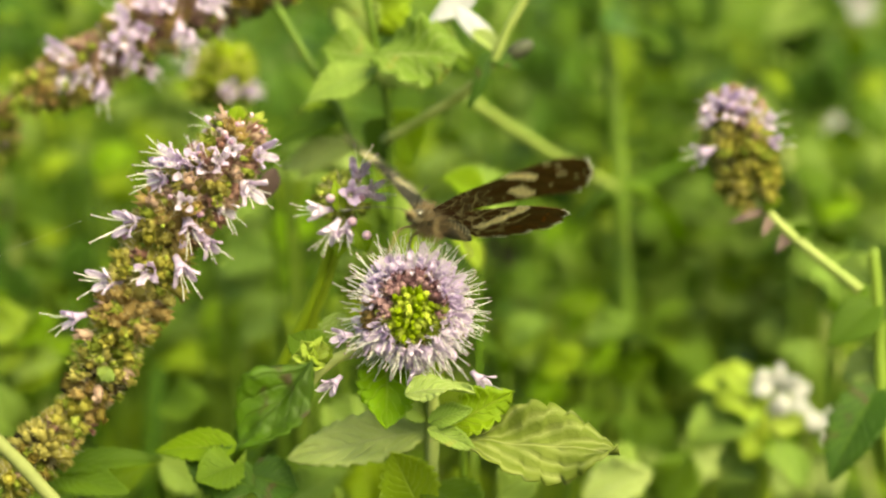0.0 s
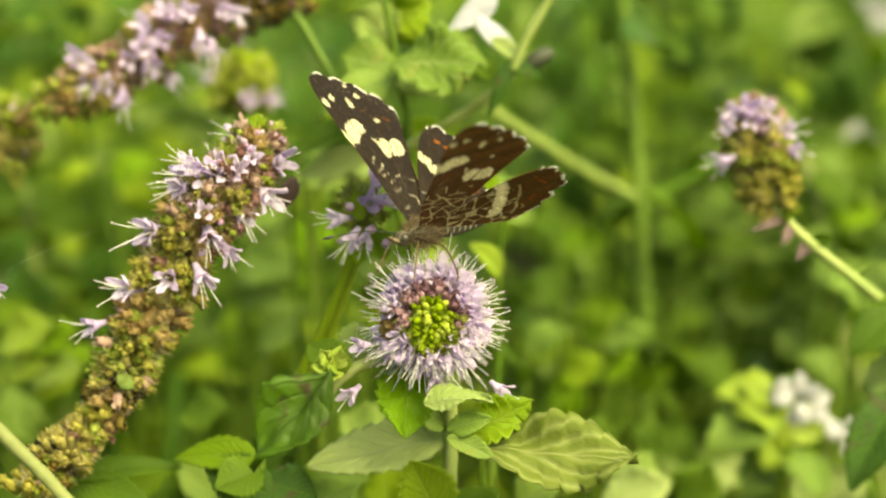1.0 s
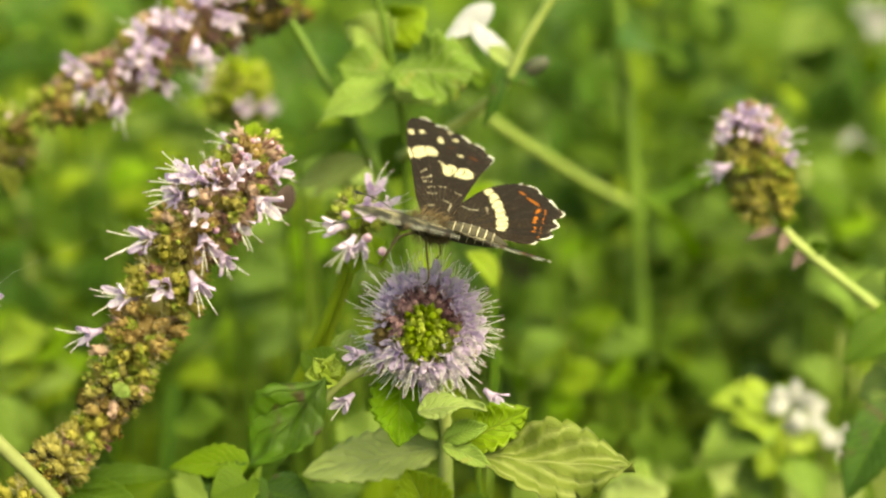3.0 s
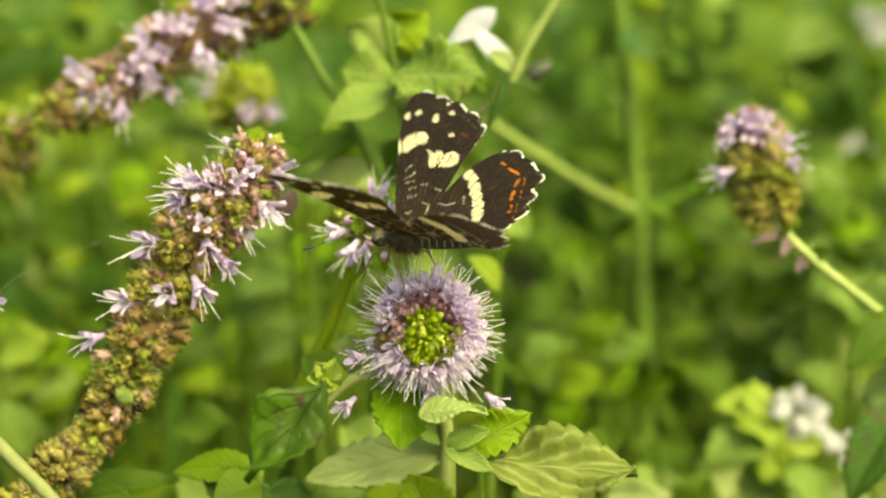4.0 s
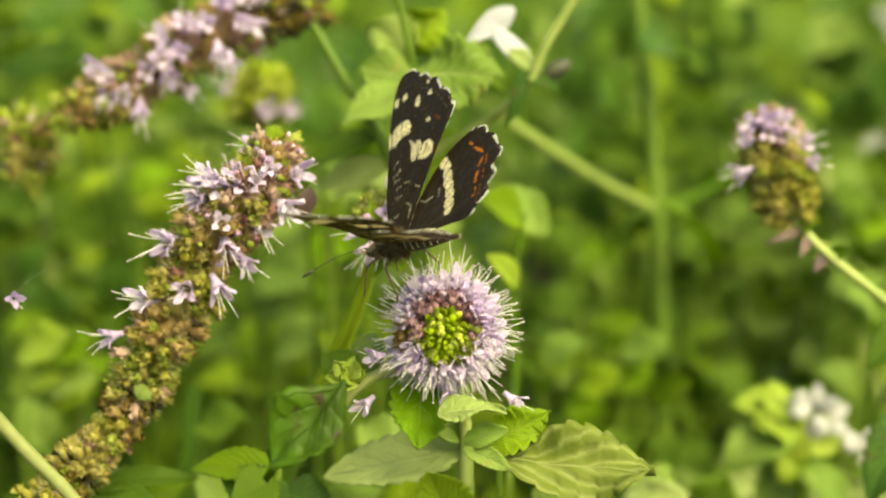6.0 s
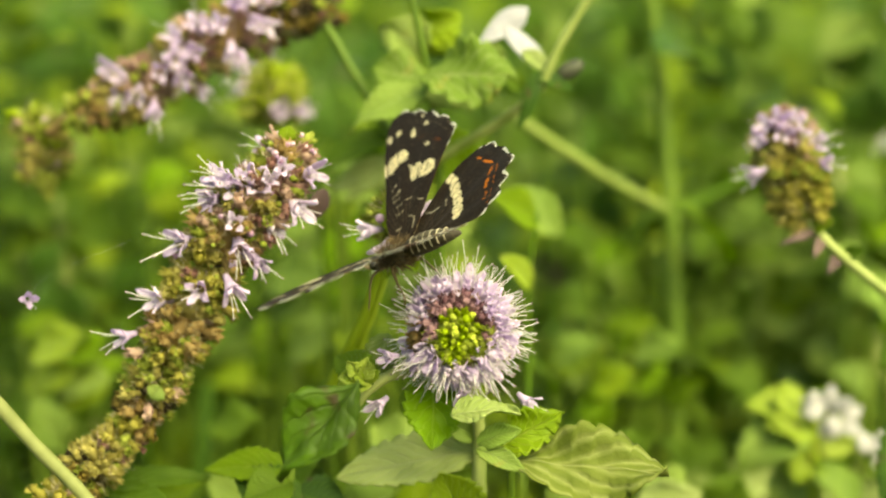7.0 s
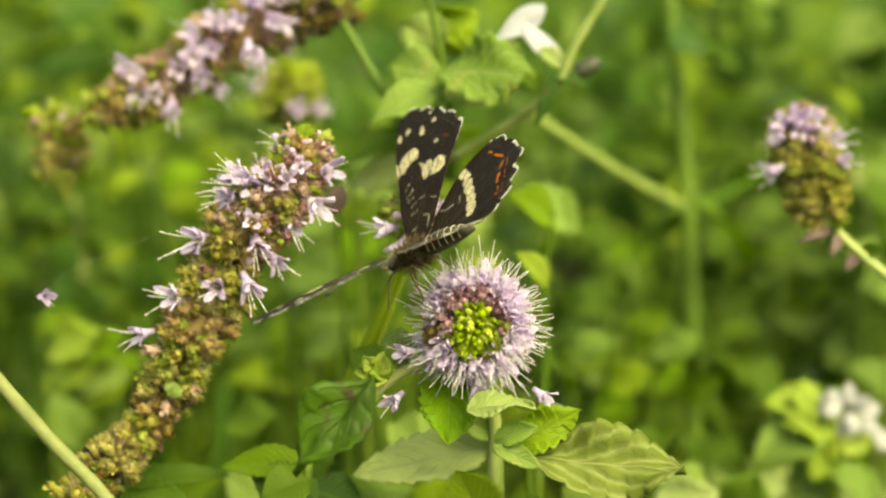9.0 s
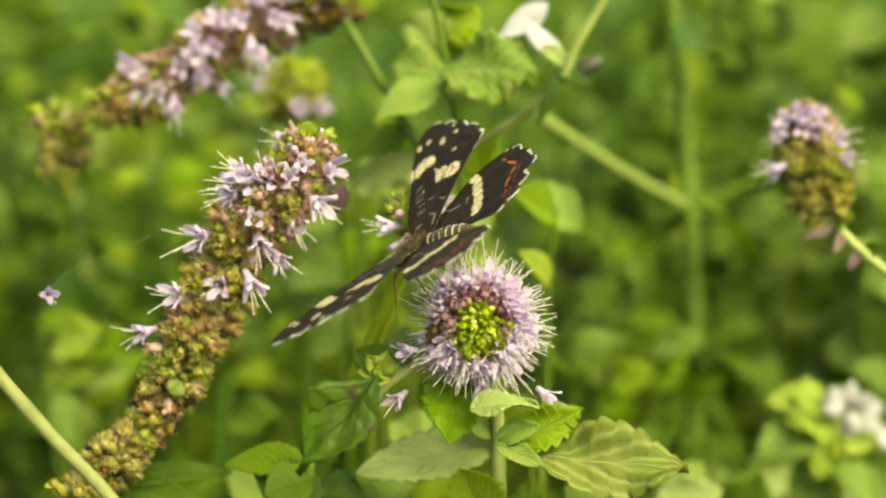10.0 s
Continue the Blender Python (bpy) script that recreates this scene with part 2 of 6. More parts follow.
def aim(at_, along, roll=0.0):
    """The pose at a place whose z axis points along a direction."""
    q = Vector(along).to_track_quat("Z", "Y")
    return Matrix.Translation(at_) @ q.to_matrix().to_4x4() @ Matrix.Rotation(roll, 4, "Z")


# ---- flower pieces, each built once along its own z axis ----
def corolla_shape(rng, size=1.0, spread=1.0):
    """A mint floret: a short tube that opens into four lobes, the upper one broader and notched."""
    s = Shape()
    rows = []
    n = 16
    for h, r in ((0.0, 0.4), (0.9, 0.5), (1.7, 0.75), (2.3, 1.1)):
        rows.append([(r * math.cos(2 * math.pi * k / n), r * math.sin(2 * math.pi * k / n), h) for k in range(n + 1)])
    s.sheet([[Vector(p) * MM * size for p in row] for row in rows], 0.05 * MM)
    for k in range(4):
        a0 = math.pi / 2 * k + rng.uniform(-0.15, 0.15)
        w = (0.86 if k == 0 else 0.66) * rng.uniform(0.85, 1.15)
        lng = rng.uniform(1.5, 2.3)
        curl = rng.uniform(-0.1, 0.8) * spread
        lobe = []
        for i in range(5):
            t = i / 4
            r = 0.85 + lng * t * (0.35 + 0.3 * spread)
            h = 2.35 + lng * 0.75 * t - curl * t * t
            half = w * (0.85 + 0.35 * t - 1.05 * t ** 3)
            lobe.append([Matrix.Rotation(a0, 3, "Z") @ Vector((r - 0.12 * abs(j) * t, half * j / 2, h + 0.08 * j * j * t)) * MM * size for j in (-2, -1, 0, 1, 2)])
        s.sheet(lobe, 0.06 * MM)
    return s


def stamen_mesh(rng, reach=1.0):
    """One long bowed filament with a dark knob at its end."""
    s = Shape()
    out = rng.uniform(0.5, 1.8)
    tall = rng.uniform(4.6, 7.2) * reach
    sway = rng.uniform(-0.6, 0.6)
    pts = [Vector((0.3 + out * t ** 1.5, sway * t * t, 1.6 + (tall - 1.6) * t)) * MM for t in (0, 0.3, 0.6, 0.85, 1.0)]
    s.tube(pts, [0.065 * MM, 0.055 * MM, 0.05 * MM, 0.045 * MM, 0.04 * MM], 5)
    stalk = len(s.f)
    s.ball(pts[-1], 0.15 * MM, 0.1 * MM, 0.11 * MM, 4, 6)
    me = s.mesh("stamen", M_FILAMENT)
    me.materials.append(M_ANTHER)
    for f in me.polygons[stalk:]:
        f.material_index = 1
    return me


def calyx_shape(rng, open_=0.3, filled=True):
    """A ribbed bell with five pointed teeth."""
    s = Shape()
    n = 10
    rows = []
    for h, r in ((0, 0.18), (0.35, 0.42), (1.0, 0.56), (1.6, 0.60 + 0.2 * open_), (2.1, 0.66 + 0.4 * open_)):
        row = []
        for k in range(n + 1):
            a = 2 * math.pi * k / n
            tooth = (0.75 if k % 2 == 0 else -0.1) * (h > 2) + 0.0
            rr = r * (1.08 if k % 2 == 0 else 0.94)
            row.append(Vector((rr * math.cos(a), rr * math.sin(a), h + tooth)) * MM)
        rows.append(row)
    s.sheet(rows, 0.08 * MM)
    outer = [f for f in s.f if all(i < 5 * (n + 1) for i in f)]
    for f in rng.sample(outer, 16):
        p, q = s.v[f[0]], s.v[f[1]]
        e = Vector((p.x, p.y, 0)).normalized()
        s.v.append((p + q) / 2 + (e + Vector((rng.uniform(-0.4, 0.4), rng.uniform(-0.4, 0.4), rng.uniform(0.1, 1.0)))) * rng.uniform(0.3, 0.65) * MM)
        s.f.append((f[0], f[1], len(s.v) - 1))
    if filled:
        s.ball((0, 0, 1.7 * MM), 0.5 * MM, 0.5 * MM, 0.5 * MM, 4, 7)
    return s


def bud_shape():
    return Shape().ball((0, 0, 0.75 * MM), 0.62 * MM, 0.62 * MM, 0.75 * MM, 6, 8)


RNG = random.Random(7)
COROLLAS = [corolla_shape(RNG, 1.0, sp).mesh("corolla", M_PETAL) for sp in (0.7, 1.0, 1.2, 0.9)]
M_ANTHER = plain("anther", (0.16, 0.08, 0.14), (0.55, 0.42, 0.46), 900.0, 0.5, 0.0, 0.9)
STAMENS = [stamen_mesh(RNG) for _ in range(9)]
CALYX = {m.name: [calyx_shape(RNG, o).mesh("calyx", m) for o in (-1.0, -0.5, 0.1)] for m in (M_CALYX, M_CALYX_GREEN, M_CALYX_PURPLE, M_CALYX_DRY, M_CALYX_DARK, M_CALYX_OLIVE, M_BUD_DARK)}
CALYX[M_TIP.name] = [calyx_shape(RNG, o, False).mesh("calyx", M_TIP) for o in (-1.5, -1.4, -1.25)]
BUDS = {m.name: bud_shape().mesh("bud", m) for m in (M_BUD, M_TIP, M_CALYX_GREEN, M_CALYX_PURPLE, M_BUD_DARK)}


def scaled(m, k):
    return m @ Matrix.Diagonal((k, k, k, 1))


def floret(parent, m, rng, size=1.0, stamens=4):
    ob = part("floret", COROLLAS[rng.randrange(4)], None, parent, m=scaled(m, size))
    for k in range(stamens):
        turn = Matrix.Rotation(2 * math.pi / stamens * k + rng.uniform(-0.6, 0.6), 4, "Z")
        part("stamen", STAMENS[rng.randrange(9)], None, ob, m=turn)
    return ob


def axis_frame(path, u):
    """Place and direction at the share u of a path."""
    x = u * (len(path) - 1)
    i = min(int(x), len(path) - 2)
    return path[i].lerp(path[i + 1], x - i), (path[i + 1] - path[i]).normalized()


def flower_spike(label, pts, whorls, seed, stem_r=0.9, floret_zone=(0.0, 1.0), group="mint flower spikes", name="mint_spike", lilac=0.5, stem_mat=None, bloom=1.0):
    """A mint spike. whorls: rows of share of the path, radius in mm, length in mm, calyces, florets, buds, calyx material."""
    rng = random.Random(seed)
    base = Vector(pts[-1])
    path = [p - base for p in smooth_path(pts, 8)]
    ob = thing(name, base, label, "flower", group)
    part("stem", Shape().tube(path, [stem_r * MM * (0.45 + 0.55 * i / len(path)) for i in range(len(path))], 8), stem_mat or M_CALYX_GREEN, ob)
    fuzz = Shape()
    for u, radius, span, n_cal, n_flo, n_bud, mat in whorls:
        c, d = axis_frame(path, u)
        d = -d
        core = max(0.5, radius - 2.0) * MM
        part("receptacle", Shape().ball(c, core, core, max(core, 0.55 * span * MM), 6, 9), mat, ob)
        for k in range(int(n_cal * 5.0)):
            a, r = rng.uniform(0, 6.283), max(0.5, radius - 1.2) * rng.uniform(0.7, 1.0)
            e = d.orthogonal().normalized()
            out = e * math.cos(a) + d.cross(e) * math.sin(a) + d * rng.uniform(-0.3, 0.8)
            p = c + d * rng.uniform(-0.5, 0.5) * span * MM + out * r * MM
            w = Vector((rng.uniform(-0.5, 0.5), rng.uniform(-0.5, 0.5), rng.uniform(-0.5, 0.5)))
            q = p + (out + w).normalized() * rng.uniform(0.8, 2.0) * MM
            fuzz.tube([p, p.lerp(q, 0.5) + w * 0.2 * MM, q], [0.05 * MM, 0.04 * MM, 0.02 * MM], 3, False)
        side = d.orthogonal().normalized()
        def spot(k, n, rmin, lift):
            a = 2.399963 * k + rng.uniform(-0.3, 0.3)
            out = (side * math.cos(a) + d.cross(side) * math.sin(a)).normalized()
            h = rng.uniform(-0.5, 0.5) * span * MM
            away = (out + d * rng.uniform(*lift)).normalized()
            return c + d * h + away * rmin * MM, away
        for k in range(int(n_cal * 1.35)):
            p, away = spot(k, n_cal, max(0.3, radius - 1.6) * rng.uniform(0.5, 1.12), (-0.5, 0.9))
            part("calyx", CALYX[(mat if rng.random() < 0.8 else M_CALYX_PURPLE if rng.random() < 0.25 else M_CALYX_GREEN).name][rng.randrange(3)], None, ob, m=scaled(aim(p, away + Vector((rng.uniform(-0.4, 0.4), rng.uniform(-0.4, 0.4), rng.uniform(-0.4, 0.4))), rng.uniform(0, 6)), rng.uniform(0.65, 1.1)))
        for k in range(n_flo):
            p, away = spot(k + 40, n_flo, max(0.3, radius - 1.5), (-0.1, 0.6))
            floret(ob, aim(p, away, rng.uniform(0, 6)), rng, rng.uniform(0.75, 1.05) * bloom)
        for k in range((n_bud * 2 + 2) // 3):
            p, away = spot(k + 90, n_bud, radius * rng.uniform(0.75, 1.0), (0.0, 0.9))
            part("bud", BUDS[M_BUD.name if rng.random() < lilac else M_CALYX_GREEN.name], None, ob, m=scaled(aim(p, away), rng.uniform(0.4, 0.75)))
    tagged(part("hairs", fuzz, M_FUZZ, ob, "short pale hairs between the calyces"), "short pale hairs between the calyces", kind="stuff")
    return ob


def sight(x, y, depth):
    """The place seen from the standpoint in a direction (x across, y down) and at a depth in metres."""
    corner = Vector((-0.2421, 1.0044, 0.6803)) - EYE
    right = (Vector((0.2565, 1.0009, 0.6808)) - EYE - corner) / 1568
    down = (Vector((-0.2424, 0.9329, 0.4091)) - EYE - corner) / 882
    return EYE + (corner + right * x + down * y) * depth


EYE = Vector((0, 0, 0.80))


# ---- leaves ----
def leaf_shape(length, width, teeth=9, fold=0.25, droop=0.25, wave=0.04, nu=28, nv=13, seed=0, tooth=0.07, belly=0.72, blunt=0.85, pucker=0.016, ribs=9.0, rake=0.55, lump=0.0):
    """A mint leaf along +x, face up: ovate blade with saw teeth, folded along the midrib, puckered between its side veins."""
    rng = random.Random(seed)
    rows = []
    ph = rng.uniform(0, 6)
    for i in range(nu + 1):
        t = i / nu
        half = width / 2 * (math.sin(math.pi * t ** belly) ** blunt if 0 < t < 1 else 0.0) + 0.0002 * width
        saw = (t * teeth) % 1.0
        half *= 1 + tooth * (1.0 - 2.2 * saw ** 2 + (0.6 if saw > 0.9 else 0.0))
        row = []
        for j in range(nv):
            s = (j / (nv - 1) - 0.5) * 2
            y = s * half
            x = t * length + abs(s) * width * 0.10 * math.sin(math.pi * t)
            z = abs(y) * fold - droop * length * t * t
            z += wave * width * math.sin(ph + 7 * t + 2.0 * s) * abs(s)
            z += pucker * width * (1 - abs(s) * 0.4) * abs(math.sin(math.pi * ribs * (t - abs(s) * rake / 2))) ** 1.5 * min(1.0, abs(s) * 4) * (0.75 + 0.5 * noise.noise((9 * t + seed, 3 * s, 0)))
            z += lump * width * noise.noise((4.0 * t + seed, 1.7 * s, 2.0)) * min(1.0, 6 * t)
            row.append(Vector((x, y, z)))
        rows.append(row)
    return Shape().sheet(rows, 0.16 * MM + 0.002 * length)


def leaf_pose(base, tip, up=(0, -0.4, 1)):
    """A leaf whose +x runs from base to tip and whose face looks towards up."""
    x = (Vector(tip) - Vector(base)).normalized()
    y = Vector(up).cross(x).normalized()
    z = x.cross(y)
    return Matrix.Translation(base) @ Matrix((x, y, z)).transposed().to_4x4()


def leaf(parent, base, tip, width_mm, mat, up=(0, -0.4, 1), seed=0, name="leaf", label="", **kw):
    """A leaf part, given in world places."""
    length = (Vector(tip) - Vector(base)).length
    kw.setdefault("tooth", 0.11)
    sh = leaf_shape(length, width_mm * MM, seed=seed, nu=60, nv=13, **kw)
    off = Vector(parent.location)
    return part(name, sh, mat, parent, label, leaf_pose(Vector(base) - off, Vector(tip) - off, up))


def stem(parent, pts, r0, r1, mat, name="stem", sides=10):
    """A stem in world places, radii in mm from the first to the last point."""
    off = Vector(parent.location)
    path = [p - off for p in smooth_path(pts, 6)]
    n = len(path) - 1
    rad = [(r0 + (r1 - r0) * i / n) * MM * (1 + 0.05 * math.sin(i * 1.7)) for i in range(n + 1)]
    return part(name, Shape().tube(path, rad, sides), mat, parent)


# ---- ground and far foliage ----
def ground():
    s = Shape()
    rows = [[Vector((x * abs(x) * 1.2, -40 + 2.4 * y, 0.03 * noise.noise((x * 0.8, y * 0.7, 0)))) for x in range(-16, 17)] for y in range(0, 34)]
    s.sheet(rows, 0.02)
    ob = new("ground", s.mesh("ground", M_SOIL))
    return tagged(ob, "dark soil with low green cover under the mint", "ground", kind="structure")


ground()

BG_LEAVES = []
for k in range(10):
    mat = (M_LEAF, M_LEAF, M_LEAF, M_LEAF_YELLOW, M_LEAF_DARK, M_LEAF, M_LEAF_DARK, M_LEAF, M_LEAF_PALE, M_LEAF_YELLOW)[k]
    BG_LEAVES.append(leaf_shape(0.024, 0.013, 4, 0.2, 0.2 + 0.05 * (k % 4), 0.05, 6, 5, k, 0.1).mesh("leaf", mat))


def background_plant(at_, height, seed, group="mint plants behind"):
    """A mint plant: square stem with crossed pairs of leaves, smaller towards the top."""
    rng = random.Random(seed)
    ob = thing("mint_plant", at_, "green mint plant with paired toothed leaves, standing among others", "plant", group)
    lean = Vector((rng.uniform(-0.12, 0.12), rng.uniform(-0.12, 0.12), 1)).normalized()
    path = [lean * height * t + Vector((0.01 * math.sin(3 * t + seed), 0.01 * math.cos(2 * t + seed), 0)) for t in (0, 0.25, 0.5, 0.75, 1)]
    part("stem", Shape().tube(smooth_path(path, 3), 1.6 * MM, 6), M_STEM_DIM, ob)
    levels = int(height / 0.021)
    for i in range(int(levels * 0.42), levels + 1):
        t = i / levels
        c = lean * height * t + Vector((0.01 * math.sin(3 * t + seed), 0.01 * math.cos(2 * t + seed), 0))
        a = i * math.pi / 2 + rng.uniform(-0.4, 0.4)
        for sgn in (0, math.pi):
            k = 1.3 - 0.7 * t ** 4 + rng.uniform(-0.3, 0.3)
            m = Matrix.Translation(c) @ Matrix.Rotation(a + sgn, 4, "Z") @ Matrix.Rotation(rng.uniform(-0.5, 0.25), 4, "Y") @ Matrix.Rotation(rng.uniform(-0.5, 0.5), 4, "X")
            part("leaf", BG_LEAVES[rng.randrange(10)], None, ob, m=scaled(m, k))
    return ob


def leaf_cloud(one, x, y, z, size, rs, mat, label):
    """Many copies of one leaf shape in one mesh, turned at random."""
    count = len(x)
    base = np.array([tuple(p) for p in one.v])
    uv = np.array([one.uv[k] for k in range(len(base))])
    rx, ry, rz = rs.uniform(-0.7, 0.7, count), rs.uniform(-0.9, 0.5, count), rs.uniform(0, 2 * math.pi, count)
    cx, sx, cy, sy, cz, sz = np.cos(rx), np.sin(rx), np.cos(ry), np.sin(ry), np.cos(rz), np.sin(rz)
    turn = np.stack([np.stack([cz * cy, cz * sy * sx - sz * cx, cz * sy * cx + sz * sx], -1),
                     np.stack([sz * cy, sz * sy * sx + cz * cx, sz * sy * cx - cz * sx], -1),
                     np.stack([-sy, cy * sx, cy * cx], -1)], 1) * size[:, None, None]
    tilt = rs.uniform(radians(-15), radians(60), count)
    zero, one_ = np.zeros(count), np.ones(count)
    sunward = np.stack([np.stack([one_, zero, zero], -1), np.stack([zero, np.cos(tilt), -np.sin(tilt)], -1), np.stack([zero, np.sin(tilt), np.cos(tilt)], -1)], 1)
    turn = np.einsum("nij,njk->nik", sunward, turn)
    v = np.einsum("nij,kj->nki", turn, base) + np.stack([x, y, z], -1)[:, None]
    f = np.array(one.f)
    faces = (f[None] + (np.arange(count) * len(base))[:, None, None]).reshape(-1, 4)
    me = bpy.data.meshes.new("foliage")
    me.from_pydata(v.reshape(-1, 3), [], faces)
    layer = me.uv_layers.new(name="uv")
    layer.data.foreach_set("uv", np.tile(uv[f.ravel()], (count, 1)).astype(np.float32).ravel())
    me.polygons.foreach_set("use_smooth", [True] * len(me.polygons))
    me.materials.append(mat)
    return tagged(new("foliage", me), label, "foliage", kind="stuff")


def near_leaves(mat, count, seed):
    """Small leaves of the bed in clumps, a hand's width behind the flowers and below them."""
    rs = np.random.default_rng(seed)
    one = leaf_shape(0.016, 0.009, 2, 0.25, 0.3, 0.08, 5, 3, seed, 0.1)
    hub = np.stack([rs.uniform(-0.5, 0.5, 60), rs.uniform(0.32, 0.60, 60)], -1)
    k = rs.integers(0, 60, count)
    y = np.maximum(hub[k, 1] + rs.normal(0, 0.02, count), 0.345)
    x = hub[k, 0] * (0.30 + 0.75 * y) + rs.normal(0, 0.022, count)
    drop = rs.uniform(-0.20, 0.25, 60)[k] + rs.normal(0, 0.05, count)
    z = 0.80 - y * (math.tan(radians(15)) + drop)
    leaf_cloud(one, x, y, z, rs.uniform(0.4, 1.05, count), rs, mat, "small green leaves of the herb bed, out of focus")


def far_foliage():
    """Leaves beyond count: the herb bed all round, dense near the plants and thinner in the distance."""
    rs = np.random.default_rng(21)
    for mat, count, seed in ((M_LEAF, 13500, 0), (M_LEAF_YELLOW, 4500, 1), (M_LEAF_DARK, 8000, 2), (M_LEAF_PALE, 2400, 3)):
        one = leaf_shape(0.033, 0.0195, 1, 0.25, 0.3, 0.06, 2, 3, seed, 0.0)
        far = rs.random(count) ** 1.7
        y = 0.5 + 4.4 * far
        x = rs.uniform(-1, 1, count) * (0.62 + 2.5 * far) * (1 + 0.22 * np.sin(9 * y) + 0.12 * np.sin(23 * y + 1)) + rs.normal(0, 0.08, count)
        around = rs.random(count) < 0.17
        turn = rs.uniform(0, 2 * math.pi, count)
        ring = 0.45 + (1.1 + 0.3 * np.sin(3 * turn) + 0.2 * np.sin(5 * turn + 1)) * rs.random(count) ** 0.7
        ax, ay = ring * np.cos(turn), ring * np.sin(turn)
        ay = np.where((ay > 0.1) & (np.abs(ax) < 0.6 * ay + 0.15), -ay, ay)
        y = np.where(around, ay, y)
        x = np.where(around, ax, x)
        z = 0.64 * rs.random(count) ** 0.45 + 0.05 * np.sin(x * 9) * np.cos(y * 7)
        leaf_cloud(one, x, y, z, rs.uniform(0.7, 1.5, count) * (1 + 1.3 * far), rs, mat, "dense green foliage of the herb bed, out of focus")


far_foliage()
for tone, count, seed in ((M_LEAF, 1000, 31), (M_LEAF_YELLOW, 700, 32), (M_LEAF_DARK, 450, 33), (M_LEAF_PALE, 1050, 34)):
    near_leaves(tone, count, seed)
rng = random.Random(5)
for k in range(62):
    y = 0.33 + 0.66 * (k / 62) ** 1.3 + rng.uniform(-0.02, 0.02)
    x = rng.uniform(-0.5, 0.5) * (0.26 + y * 0.8)
    top = 0.80 - y * math.tan(radians(15)) + y * rng.uniform(-0.17, 0.13)
    background_plant((x, y, 0.0), min(0.72, max(0.35, top)), k)


def sprig(at_, height, seed):
    """A young mint top: a thin stem with crossed pairs of small crinkled leaves, packed at the tip."""
    rng = random.Random(seed)
    ob = thing("mint_sprig", at_, "young mint top with crowded small leaves, out of focus", "plant", "mint sprigs behind")
    lean = Vector((rng.uniform(-0.3, 0.3), rng.uniform(-0.2, 0.1), 1)).normalized()
    part("stem", Shape().tube([lean * height * t for t in (-2.5, 0, 0.5, 1)], [0.9 * MM, 0.8 * MM, 0.7 * MM, 0.5 * MM], 6), M_STEM if seed % 3 else M_STEM_PALE, ob)
    n = 7
    for i in range(n):
        t = 0.15 + 0.85 * i / (n - 1)
        for sgn in (0, math.pi):
            m = Matrix.Translation(lean * height * t) @ Matrix.Rotation(i * 1.571 + sgn + rng.uniform(-0.5, 0.5), 4, "Z") @ Matrix.Rotation(rng.uniform(-0.9, 0.3) - 0.5 * (i == n - 1), 4, "Y") @ Matrix.Rotation(rng.uniform(-0.6, 0.6), 4, "X")
            part("leaf", BG_LEAVES[(0, 2, 8, 5, 1, 7, 8)[rng.randrange(7)]], None, ob, m=scaled(m, rng.uniform(0.35, 0.75) * (1.15 - 0.5 * t)))


rng = random.Random(77)
for k in range(26):
    depth = rng.uniform(0.325, 0.40)
    x = rng.uniform(-0.27, 0.27) * depth
    z = 0.80 - depth * (0.27 + rng.uniform(-0.06, 0.17))
    sprig((x, depth, z - 0.02), rng.uniform(0.02, 0.035), 300 + k)


